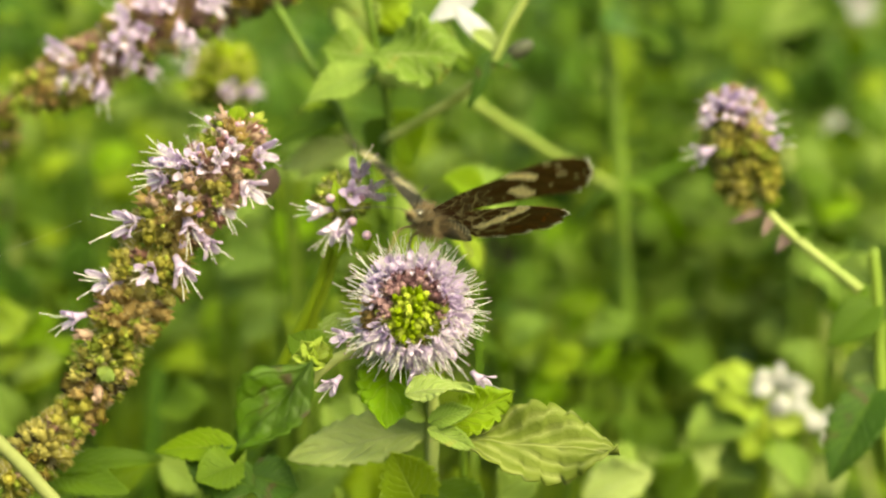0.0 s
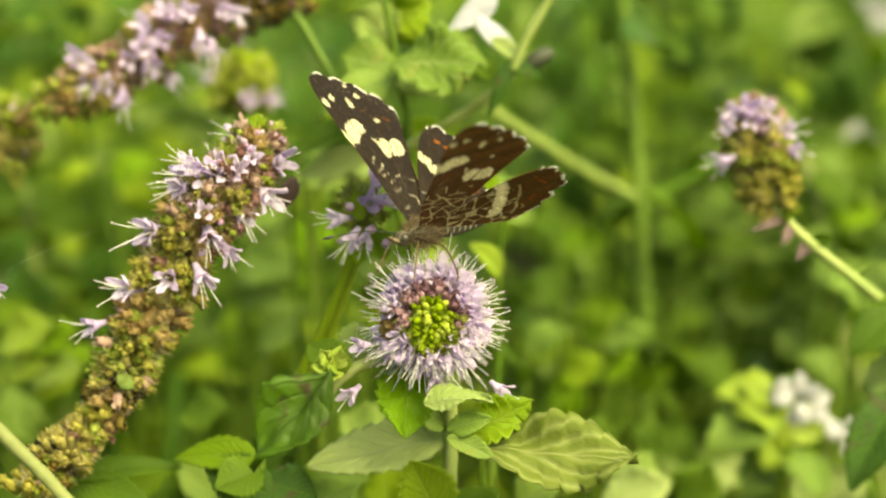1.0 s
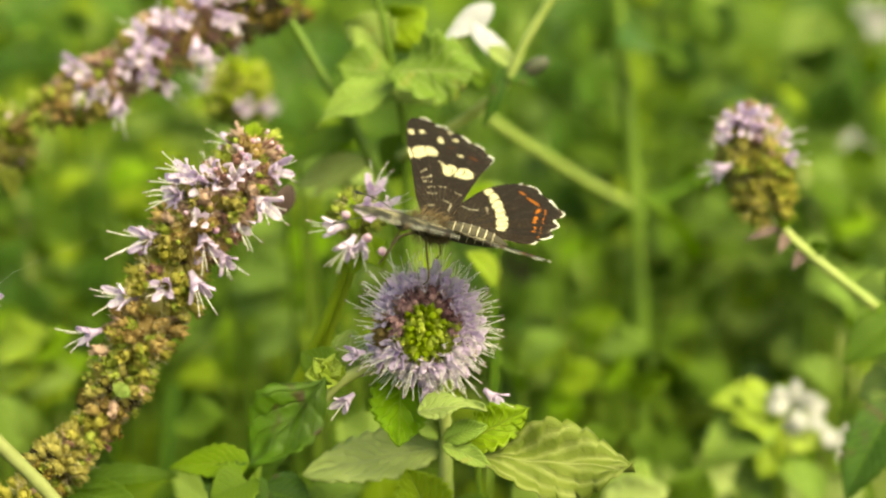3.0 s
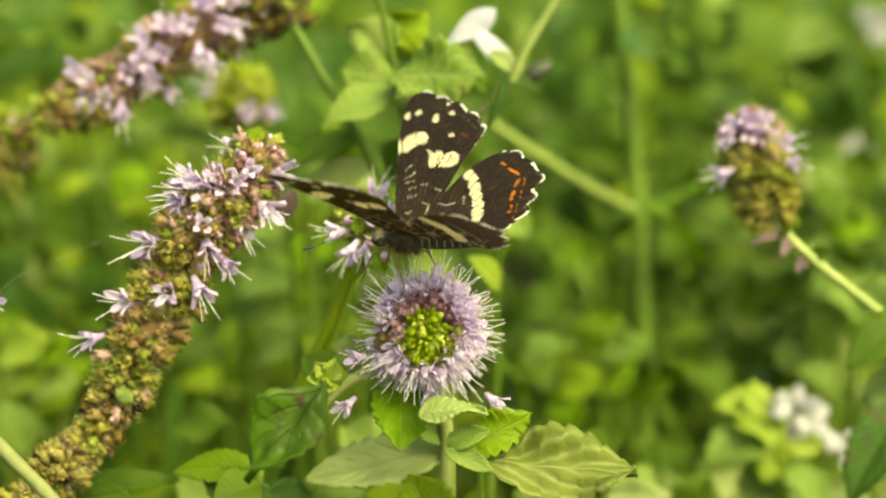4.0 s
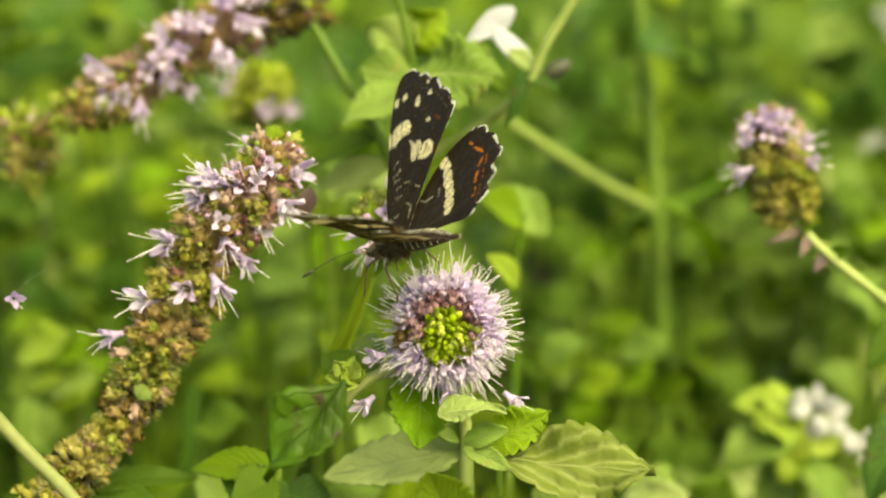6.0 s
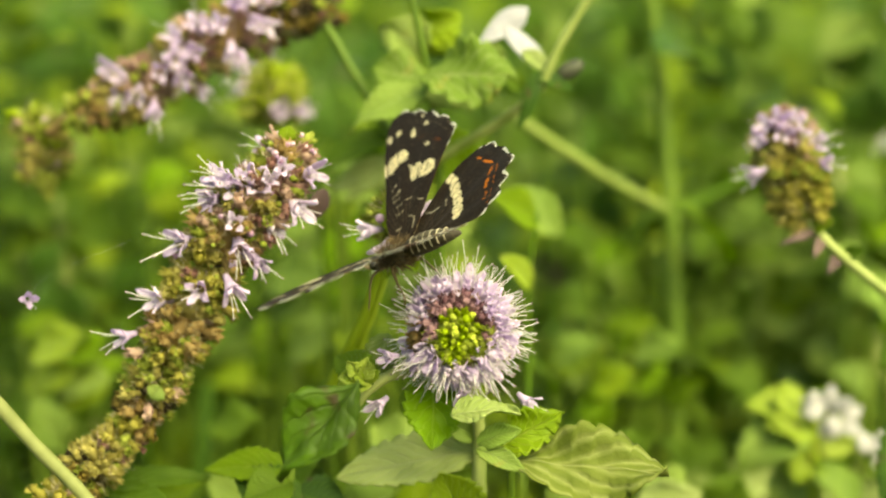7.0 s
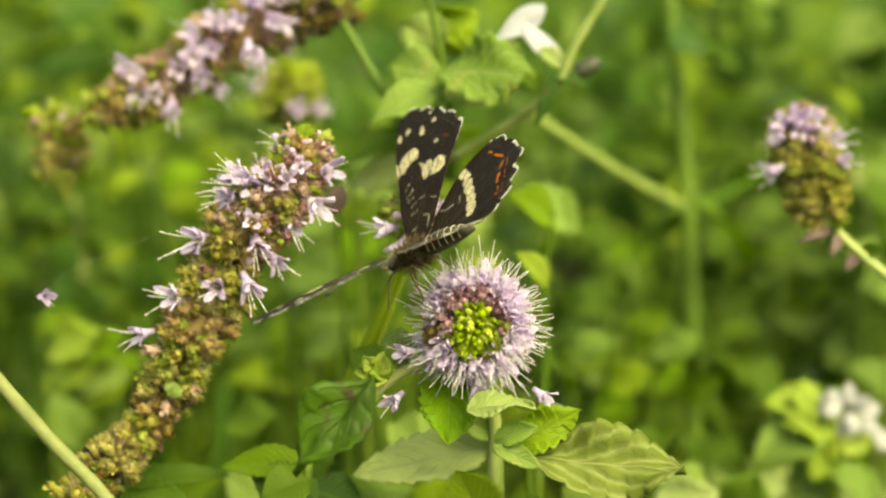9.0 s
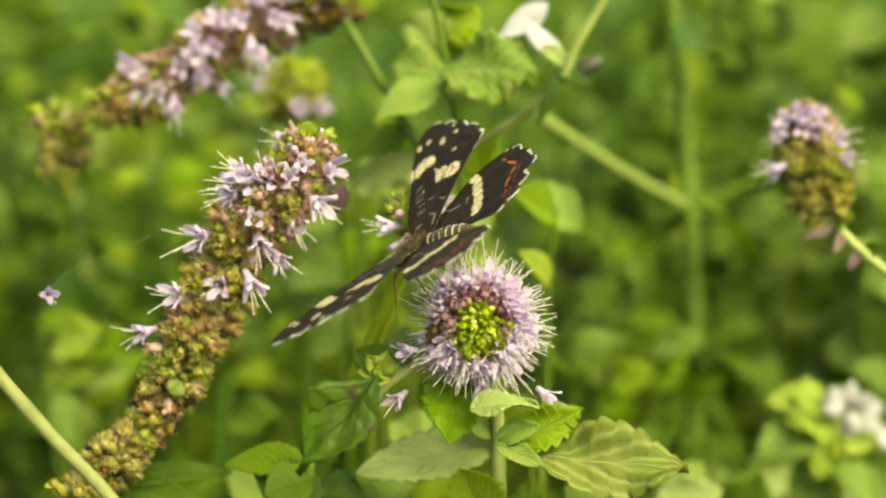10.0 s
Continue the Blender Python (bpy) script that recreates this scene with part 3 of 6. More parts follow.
# ---- the flower with the butterfly ----
def main_flower():
    """A blooming mint head seen onto its tip: green buds, a ring of purple calyces, lilac florets with long stamens."""
    rng = random.Random(11)
    c = Vector((0.0003, 0.1991, 0.7371))
    ob = thing("mint_flower", c, "round lilac mint flower head with long white stamens and green centre", "flower")
    axis = Vector((-0.05, -0.93, 0.30)).normalized()
    side = axis.cross(Vector((0, 0, 1))).normalized()
    up = side.cross(axis)
    def polar(a, tilt):
        return (axis * math.cos(tilt) + (side * math.cos(a) + up * math.sin(a)) * math.sin(tilt)).normalized()
    back = -axis * 3.2 * MM
    part("receptacle", Shape().ball(back, 3.9 * MM, 3.9 * MM, 3.9 * MM, 10, 14), M_TIP, ob)
    for k in range(96):
        tilt = 0.88 * math.sqrt((k + 0.5) / 96)
        away = polar(2.399963 * k, tilt)
        up_side = math.sin(2.399963 * k) + rng.uniform(-0.5, 0.5)
        mat = M_TIP if tilt < 0.45 + 0.2 * rng.random() or up_side < -0.45 else M_BUD_DARK if up_side > 0 else M_CALYX_GREEN
        p = back + away * (3.9 + 0.4 * rng.random()) * MM
        part("bud", CALYX[mat.name][k % 3] if k % 7 else BUDS[mat.name], None, ob, m=scaled(aim(p, (away * 1.2 + axis * 0.2 + Vector((rng.uniform(-.35, .35), 0, rng.uniform(-.35, .35))))), 0.5 + 0.36 * rng.random()))
    for k in range(92):
        a = 2.399963 * k + 0.3
        tilt = 0.86 + 0.34 * rng.random()
        away = polar(a, tilt)
        p = back + away * 3.6 * MM
        low = math.sin(a) < -0.1 and rng.random() < 0.75
        if k % 2 and not low:
            part("bud", BUDS[(M_BUD if k % 4 == 1 else M_BUD_DARK).name], None, ob, m=scaled(aim(p, away + axis * 0.6), 0.7 + 0.3 * rng.random()))
            continue
        part("calyx", CALYX[(M_CALYX_GREEN if low else M_CALYX_PURPLE).name][k % 3], None, ob, m=scaled(aim(p, away + axis * 0.4, rng.uniform(0, 6)), 0.55 + 0.25 * rng.random()))
    for k in range(185):
        a = (2.399963 * k + 0.9) % (2 * math.pi)
        sparse = abs(a - 4.55) < 0.22 or abs(a - 3.45) < 0.12 or a > 5.85 or a < 0.15
        if sparse and rng.random() < 0.8:
            continue
        tilt = 1.06 + 0.74 * rng.random() ** 1.1
        away = polar(a, tilt)
        p = back + away * rng.uniform(2.7, 4.3) * MM - axis * rng.uniform(0.0, 1.6) * MM
        face = rng.uniform(0.0, 0.8)
        floret(ob, aim(p + axis * rng.uniform(0.0, 1.2) * MM, away + axis * face + side * rng.uniform(-0.45, 0.45) + up * rng.uniform(-0.3, 0.3), rng.uniform(0, 6)), rng, rng.uniform(0.55, 0.92), 2)
    for k in range(16):
        away = polar(rng.uniform(-0.5, 0.2), 1.15 + 0.4 * rng.random())
        part("calyx", CALYX[(M_CALYX_DRY if k % 3 else M_CALYX).name][k % 3], None, ob, m=scaled(aim(back + away * 4.1 * MM, away + axis * 0.4, rng.uniform(0, 6)), 0.7 + 0.3 * rng.random()))
    for k in range(14):
        a = math.pi * (1.08 + 0.84 * k / 13) + rng.uniform(-0.1, 0.1)
        away = polar(a, 1.65 + 0.3 * rng.random())
        p = back + away * 4.2 * MM - axis * 2.0 * MM
        if k % 3 == 1:
            part("calyx", CALYX[M_CALYX_DRY.name][k % 3], None, ob, m=scaled(aim(p, away, rng.uniform(0, 6)), 1.0))
        floret(ob, aim(p, away + side * rng.uniform(-0.4, 0.4), rng.uniform(0, 6)), rng, rng.uniform(0.7, 1.0))
    for p, d in (((-0.0082, 0.2018, 0.7277), (-0.6, -0.6, -0.4)), ((0.0007, 0.2003, 0.7300), (0.1, -0.8, -0.6)), ((0.0075, 0.2018, 0.7282), (0.6, -0.5, -0.4)), ((-0.0068, 0.2007, 0.7333), (-0.7, -0.6, 0.1))):
        floret(ob, aim(Vector(p) - c, d, rng.uniform(0, 6)), rng, 0.72, 2)
    for k in range(100):
        away = polar(2.399963 * k + 0.4, 1.05 + 0.75 * rng.random())
        p = back + away * rng.uniform(3.6, 4.6) * MM - axis * rng.uniform(0.0, 1.0) * MM
        part("stamen", STAMENS[k % 9], None, ob, m=scaled(aim(p, away + axis * rng.uniform(-0.1, 0.35), rng.uniform(0, 6)), rng.uniform(0.62, 0.92)))
    foot = Vector((0.0027, 0.2064, 0.7120))
    stem(ob, [c + back, Vector((0.0009, 0.2055, 0.7302)), Vector((0.0029, 0.2089, 0.7216)), foot], 0.75, 0.8, M_STEM_PALE)
    return ob


HEAD = main_flower()

spike = flower_spike("tall mint spike with lilac florets above brown spent whorls",
    [(-0.0201, 0.2160, 0.7560), (-0.0214, 0.2149, 0.7535), (-0.0242, 0.2133, 0.7498), (-0.0279, 0.2124, 0.7458), (-0.0307, 0.2120, 0.7425), (-0.0321, 0.2114, 0.7382), (-0.0349, 0.2101, 0.7328), (-0.0374, 0.2091, 0.7274), (-0.0390, 0.2082, 0.7237), (-0.0417, 0.2070, 0.7210), (-0.0444, 0.2056, 0.7179), (-0.0492, 0.2045, 0.7134)],
    [(0.009, 1.9, 1.6, 8, 0, 12, M_CALYX_GREEN), (0.041, 2.6, 2.0, 16, 0, 19, M_CALYX_PURPLE), (0.086, 3.5, 2.6, 26, 1, 22, M_CALYX_DRY), (0.136, 4.4, 2.8, 30, 2, 22, M_CALYX_PURPLE), (0.186, 4.8, 2.8, 36, 2, 19, M_CALYX),
     (0.236, 4.9, 2.8, 36, 1, 16, M_CALYX_PURPLE), (0.286, 4.7, 2.6, 34, 2, 12, M_CALYX_DRY), (0.327, 4.3, 2.2, 26, 0, 4, M_CALYX), (0.432, 4.5, 2.2, 34, 0, 3, M_CALYX_OLIVE), (0.468, 4.6, 2.4, 34, 0, 0, M_CALYX),
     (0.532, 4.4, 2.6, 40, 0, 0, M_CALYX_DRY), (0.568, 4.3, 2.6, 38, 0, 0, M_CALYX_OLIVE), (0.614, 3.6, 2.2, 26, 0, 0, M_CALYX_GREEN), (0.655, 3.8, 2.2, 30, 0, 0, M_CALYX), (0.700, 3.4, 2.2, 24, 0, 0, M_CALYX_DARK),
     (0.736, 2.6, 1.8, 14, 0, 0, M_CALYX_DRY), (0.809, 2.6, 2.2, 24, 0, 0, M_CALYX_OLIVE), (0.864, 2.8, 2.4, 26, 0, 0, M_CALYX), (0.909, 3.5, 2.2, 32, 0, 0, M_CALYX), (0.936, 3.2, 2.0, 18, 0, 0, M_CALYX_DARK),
     (0.995, 2.8, 2.4, 20, 0, 0, M_CALYX_OLIVE)], 3, stem_mat=M_CALYX_GREEN, bloom=0.8, lilac=0.7)

for p, d, size in (((-0.0276, 0.2106, 0.7528), (-0.5, -0.7, 0.3), 0.62), ((-0.0254, 0.2106, 0.7529), (-0.1, -0.7, 0.5), 0.74), ((-0.0293, 0.2122, 0.7513), (-0.9, -0.7, 0.2), 0.86), ((-0.0289, 0.2126, 0.7530), (-0.7, -0.7, 0.6), 0.68),
                   ((-0.0239, 0.2105, 0.7524), (0.0, -0.7, 0.3), 0.80), ((-0.0267, 0.2103, 0.7517), (-0.2, -0.7, 0.1), 0.62), ((-0.0178, 0.2126, 0.7531), (1.0, -0.7, 0.1), 0.74), ((-0.0193, 0.2115, 0.7491), (0.7, -0.7, -0.4), 0.86),
                   ((-0.0223, 0.2109, 0.7468), (0.6, -0.7, -0.5), 0.68), ((-0.0262, 0.2085, 0.7448), (0.3, -0.7, -0.7), 0.80), ((-0.0240, 0.2098, 0.7425), (0.6, -0.7, -0.6), 0.62), ((-0.0272, 0.2073, 0.7400), (0.5, -0.7, -0.8), 0.74),
                   ((-0.0337, 0.2106, 0.7451), (-0.8, -0.7, 0.1), 0.86), ((-0.0312, 0.2072, 0.7398), (-0.1, -0.7, 0.1), 0.68), ((-0.0365, 0.2087, 0.7382), (-0.7, -0.7, 0.2), 0.80), ((-0.0407, 0.2076, 0.7338), (-1.0, -0.7, -0.1), 0.62),
                   ((-0.0300, 0.2118, 0.7502), (-0.9, -0.7, 0.0), 0.74)):
    d = Vector(d).normalized()
    floret(spike, aim(Vector(p) - d * 2.8 * size * MM - Vector(spike.location), d, 1.0), RNG, 1.3 * size)
leaf(spike, (-0.0208, 0.2141, 0.7570), (-0.0205, 0.2142, 0.7587), 2.2, M_LEAF_YELLOW, (0, -1, 0.2), 18, name="bract", teeth=2)
leaf(spike, (-0.0361, 0.2055, 0.7280), (-0.0371, 0.2047, 0.7268), 2.4, M_LEAF_THIN, (0.3, -0.9, 0.3), 19, name="bract", teeth=3)


def small_flower():
    """A young head with a few large florets set round a green bract."""
    rng = random.Random(4)
    ob = flower_spike("small mint spike opening its first lilac florets", [(-0.0079, 0.2157, 0.7472), (-0.0083, 0.2175, 0.7442), (-0.0117, 0.2179, 0.7336), (-0.0159, 0.2185, 0.7242), (-0.0195, 0.2191, 0.7146)],
                      [(0.02, 2.6, 2.0, 9, 0, 3, M_CALYX_GREEN), (0.07, 3.0, 2.0, 12, 0, 3, M_CALYX_GREEN)], 4, 0.95, stem_mat=M_STEM_FRESH)
    here = Vector(ob.location)
    for p, d, size in (((-0.0091, 0.2143, 0.7457), (-1, -0.35, 0.0), 0.85), ((-0.0082, 0.2130, 0.7448), (-0.6, -0.6, -0.75), 0.85), ((-0.0070, 0.2147, 0.7474), (0.15, -0.85, 0.35), 0.9),
                       ((-0.0066, 0.2165, 0.7481), (0.35, -0.2, 1.0), 0.9), ((-0.0058, 0.2157, 0.7472), (0.8, -0.5, 0.35), 0.85), ((-0.0071, 0.2135, 0.7445), (-0.2, -0.8, -0.6), 0.7)):
        floret(ob, aim(Vector(p) - here, d, rng.uniform(0, 6)), rng, size)
    for p in ((-0.0067, 0.2120, 0.7447), (-0.0049, 0.2115, 0.7431), (-0.0094, 0.2137, 0.7472)):
        part("bud", BUDS[M_BUD.name], None, ob, m=scaled(aim(Vector(p) - here, (0.1, -0.9, 0.3)), 0.95))
    leaf(ob, (-0.0080, 0.2132, 0.7456), (-0.0088, 0.2132, 0.7494), 1.9, M_LEAF_YELLOW, (0, -1, 0.2), 8, name="bract", teeth=2)
    leaf(ob, (-0.0066, 0.2144, 0.7442), (-0.0050, 0.2121, 0.7412), 3.4, M_LEAF_YELLOW, (0, -0.9, 0.4), 9, name="bract", teeth=4)
    leaf(ob, (-0.0076, 0.2154, 0.7440), (-0.0085, 0.2124, 0.7404), 3.0, M_LEAF_YELLOW, (0, -0.9, 0.4), 10, name="bract", teeth=4)
    stem(ob, [(-0.0076, 0.2174, 0.7438), (-0.0097, 0.2186, 0.7364), (-0.0126, 0.2196, 0.7285), (-0.0150, 0.2206, 0.7204)], 0.5, 0.9, M_STEM_FRESH)


small_flower()

leaning = flower_spike("leaning mint spike in full lilac bloom, out of focus",
    [(-0.0208, 0.2560, 0.7688), (-0.0248, 0.2548, 0.7678), (-0.0296, 0.2533, 0.7659), (-0.0341, 0.2518, 0.7639), (-0.0392, 0.2502, 0.7612), (-0.0442, 0.2484, 0.7580), (-0.0490, 0.2468, 0.7556), (-0.0534, 0.2456, 0.7546), (-0.0577, 0.2477, 0.7513)],
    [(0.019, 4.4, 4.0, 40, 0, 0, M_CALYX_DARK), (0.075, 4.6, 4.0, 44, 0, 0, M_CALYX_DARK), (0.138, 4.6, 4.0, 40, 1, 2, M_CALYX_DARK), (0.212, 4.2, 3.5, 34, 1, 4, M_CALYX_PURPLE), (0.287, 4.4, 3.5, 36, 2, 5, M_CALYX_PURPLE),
     (0.362, 4.5, 3.5, 36, 2, 6, M_CALYX_DRY), (0.438, 4.5, 3.5, 36, 1, 5, M_CALYX_PURPLE), (0.512, 4.5, 3.5, 38, 2, 4, M_CALYX), (0.588, 4.4, 3.5, 36, 1, 4, M_CALYX_PURPLE), (0.662, 4.0, 3.0, 32, 0, 2, M_CALYX_DRY),
     (0.738, 3.9, 3.0, 30, 0, 2, M_CALYX), (0.812, 3.2, 2.5, 22, 0, 0, M_CALYX_DRY), (0.875, 2.2, 2.0, 10, 0, 0, M_CALYX_GREEN)], 5, stem_mat=M_CALYX_DRY)
for p, d, size in (((-0.0327, 0.2472, 0.7669), (0.0, -0.8, 0.2), 0.95), ((-0.0312, 0.2462, 0.7634), (0.2, -0.8, -0.6), 1.10), ((-0.0281, 0.2473, 0.7674), (0.3, -0.8, -0.2), 1.05), ((-0.0264, 0.2471, 0.7670), (0.5, -0.8, -0.3), 1.00),
                   ((-0.0412, 0.2456, 0.7605), (0.1, -0.8, 0.0), 0.95), ((-0.0443, 0.2448, 0.7577), (0.0, -0.8, -0.4), 1.10), ((-0.0464, 0.2453, 0.7594), (-0.4, -0.8, 0.4), 1.05), ((-0.0481, 0.2457, 0.7607), (-0.5, -0.8, 0.3), 1.00),
                   ((-0.0363, 0.2462, 0.7631), (0.0, -0.8, 0.1), 0.95), ((-0.0380, 0.2455, 0.7602), (0.1, -0.8, -0.5), 1.10), ((-0.0309, 0.2479, 0.7696), (0.1, -0.8, 0.7), 1.05), ((-0.0390, 0.2467, 0.7650), (-0.4, -0.8, 0.7), 1.00),
                   ((-0.0296, 0.2459, 0.7621), (0.2, -0.8, -0.9), 0.95), ((-0.0421, 0.2442, 0.7556), (0.1, -0.8, -0.9), 1.10), ((-0.0465, 0.2447, 0.7574), (-0.2, -0.8, -0.2), 1.05)):
    d = Vector(d).normalized()
    floret(leaning, aim(Vector(p) - d * 1.5 * size * MM - Vector(leaning.location), d, 2.0), RNG, 0.84 * size)

flower_spike("yellow-green mint spike gone over", [(-0.0621, 0.2537, 0.7525), (-0.0604, 0.2530, 0.7499), (-0.0595, 0.2524, 0.7475), (-0.0614, 0.2512, 0.7432)],
    [(0.10, 2.6, 2.5, 18, 0, 4, M_TIP), (0.30, 3.6, 3, 30, 0, 4, M_CALYX_GREEN), (0.50, 3.8, 3, 32, 0, 2, M_TIP), (0.72, 3.8, 3, 30, 0, 2, M_CALYX), (0.92, 3.0, 3, 24, 0, 0, M_CALYX_GREEN)], 6)

flower_spike("short green mint spike with pale florets, out of focus", [(-0.0286, 0.2826, 0.7531), (-0.0291, 0.2819, 0.7503), (-0.0297, 0.2810, 0.7472), (-0.0302, 0.2800, 0.7431), (-0.0336, 0.2928, 0.7328)],
    [(0.04, 3.4, 3, 26, 0, 0, M_TIP), (0.12, 4.4, 4, 40, 0, 0, M_TIP), (0.22, 4.8, 4, 44, 0, 0, M_TIP), (0.32, 4.9, 4, 40, 1, 0, M_TIP), (0.42, 5.0, 3, 30, 6, 0, M_CALYX_GREEN)], 8, stem_mat=M_STEM, bloom=0.95)

crown = flower_spike("olive mint spike with a lilac crown on a slanting stem",
    [(0.0455, 0.2433, 0.7533), (0.0457, 0.2416, 0.7507), (0.0461, 0.2398, 0.7479), (0.0467, 0.2385, 0.7450), (0.0476, 0.2373, 0.7423), (0.0495, 0.2362, 0.7400), (0.0533, 0.2342, 0.7365), (0.0618, 0.2304, 0.7301)],
    [(0.004, 2.2, 2.0, 16, 0, 10, M_CALYX_PURPLE), (0.05, 3.6, 2.4, 26, 0, 10, M_CALYX_PURPLE), (0.11, 4.0, 2.6, 30, 0, 6, M_CALYX_PURPLE), (0.18, 4.3, 2.6, 34, 0, 3, M_CALYX_OLIVE), (0.25, 4.4, 2.6, 36, 0, 3, M_CALYX),
     (0.32, 4.4, 2.6, 36, 0, 0, M_CALYX_GREEN), (0.39, 4.2, 2.6, 34, 0, 0, M_CALYX_OLIVE), (0.455, 3.9, 2.4, 30, 0, 0, M_CALYX_OLIVE), (0.515, 3.5, 2.2, 26, 0, 0, M_CALYX), (0.57, 3.2, 2.2, 18, 0, 0, M_CALYX_OLIVE), (0.63, 2.0, 1.6, 8, 0, 0, M_CALYX)], 9, 0.8, stem_mat=M_STEM_PALE)
for p, d, size in (((0.0426, 0.2394, 0.7540), (-0.5, -0.7, 0.3), 0.74), ((0.0443, 0.2395, 0.7546), (-0.1, -0.8, 0.5), 0.82), ((0.0460, 0.2395, 0.7543), (0.3, -0.8, 0.4), 0.90), ((0.0420, 0.2389, 0.7522), (-0.8, -0.7, 0.1), 0.74), ((0.0446, 0.2391, 0.7531), (0, -1, 0.2), 0.82), ((0.0488, 0.2387, 0.7516), (0.8, -0.6, 0.3), 0.90), ((0.0499, 0.2381, 0.7492), (1, -0.5, 0), 0.74), ((0.0415, 0.2378, 0.7479), (-1, -0.4, -0.3), 0.82), ((0.0466, 0.2390, 0.7525), (0.4, -0.8, 0.2), 0.90)):
    d = Vector(d).normalized()
    floret(crown, aim(Vector(p) - d * 1.6 * size * MM - Vector(crown.location), d, 2.0), RNG, size)
leaf(crown, (0.0495, 0.2362, 0.7400), (0.0447, 0.2330, 0.7395), 1.2, M_LEAF_BROWN, (0.1, -0.8, 0.5), 220, name="bract", teeth=3)
leaf(crown, (0.0503, 0.2360, 0.7394), (0.0489, 0.2325, 0.7378), 1.5, M_LEAF_BROWN, (0.1, -0.8, 0.5), 221, name="bract", teeth=3)
leaf(crown, (0.0532, 0.2353, 0.7368), (0.0550, 0.2326, 0.7383), 2.0, M_LEAF, (0.1, -0.8, 0.5), 222, name="bract", teeth=3)
leaf(crown, (0.0526, 0.2353, 0.7370), (0.0508, 0.2319, 0.7357), 1.6, M_LEAF_BROWN, (0.1, -0.8, 0.5), 223, name="bract", teeth=3)
leaf(crown, (0.0489, 0.2362, 0.7403), (0.0504, 0.2336, 0.7422), 2.0, M_LEAF_YELLOW, (0.1, -0.8, 0.5), 224, name="bract", teeth=3)


def white_tuft(at_, seed):
    """A loose cluster of white petals, far out of focus."""
    rng = random.Random(seed)
    ob = thing("white_flower_tuft", at_, "whitish flower tuft among the leaves, out of focus", "flower", "white tufts")
    for k in range(7):
        d = Vector((rng.uniform(-1, 1), rng.uniform(-1, 0.2), rng.uniform(-0.5, 1))).normalized()
        part("petal", PETAL, None, ob, m=scaled(leaf_pose(d * 0.0006, d * 0.01, (0.2, -0.9, 0.4)), 0.55 if seed < 3 else 0.42))


PETAL = leaf_shape(0.009, 0.006, 1, -0.2, 0.2, 0.05, 6, 5, 3, 0.0).mesh("petal", M_TUFT)
for k, p in enumerate(((0.1033, 0.4107, 0.7131), (0.1046, 0.4112, 0.7151), (0.1069, 0.4189, 0.7441), (0.0586, 0.2638, 0.7039), (0.0610, 0.2661, 0.7008), (0.0667, 0.2648, 0.6961))):
    white_tuft(p, k)

# ---- leafy shoots round the flowers ----
def shoot(at_, label, group="mint shoots"):
    return thing("mint_shoot", at_, label, "plant", group)


def main_leaves():
    """The leaves below the flower head move with its stem."""
    leaf(HEAD, (-0.0108, 0.1890, 0.7340), (-0.0199, 0.1835, 0.7248), 7.6, M_LEAF_BRONZE, (-0.5, -0.8, 0.3), 1, fold=0.3, droop=0.06, wave=0.2, belly=0.85, blunt=1.05, pucker=0.008, ribs=5.0, rake=0.9, teeth=8, tooth=0.08, lump=0.14)
    leaf(HEAD, (-0.0098, 0.2022, 0.7292), (-0.0147, 0.2057, 0.7325), 4.6, M_LEAF, (0.3, -0.8, 0.5), 2)
    leaf(HEAD, (-0.0101, 0.2013, 0.7295), (-0.0136, 0.2006, 0.7310), 3.4, M_LEAF_LIME, (0.0, -0.6, 0.8), 3, teeth=5)
    leaf(HEAD, (-0.0105, 0.2013, 0.7295), (-0.0109, 0.2010, 0.7324), 3.0, M_LEAF_LIME, (0.0, -0.9, 0.4), 4, teeth=5)
    for k, (x, y, z) in enumerate(((-2.4, -0.5, 0.8), (-1.4, -1.0, 2.2), (0.6, -0.8, 2.4), (-2.8, -1.2, -0.4), (-0.4, -1.6, 1.0))):
        b = Vector((-0.0111, 0.2014, 0.7302))
        leaf(HEAD, b, b + Vector((x, y, z)) * MM, 2.4, M_LEAF_LIME, (0.1 * x, -0.8, 0.5), 210 + k, teeth=4, wave=0.15)
    leaf(HEAD, (-0.0026, 0.2053, 0.7294), (-0.0027, 0.1974, 0.7229), 7.2, M_LEAF_FRESH, (0.2, -0.8, 0.55), 5, pucker=0.006, fold=0.15, droop=0.05, teeth=8, lump=0.08)
    leaf(HEAD, (-0.0004, 0.1969, 0.7271), (0.0068, 0.1955, 0.7297), 4.4, M_LEAF_GREY, (0.0, -0.25, 1.0), 6, wave=0.15, pucker=0.02)
    leaf(HEAD, (-0.0085, 0.2085, 0.7336), (-0.0097, 0.2055, 0.7280), 4.4, M_LEAF_GREY, (-0.3, -0.9, 0.3), 7)
    stem(HEAD, [(0.0009, 0.2056, 0.7305), (-0.0043, 0.2051, 0.7304), (-0.0098, 0.2027, 0.7290), (-0.0139, 0.2034, 0.7237)], 0.75, 0.7, M_STEM_PALE)


main_leaves()

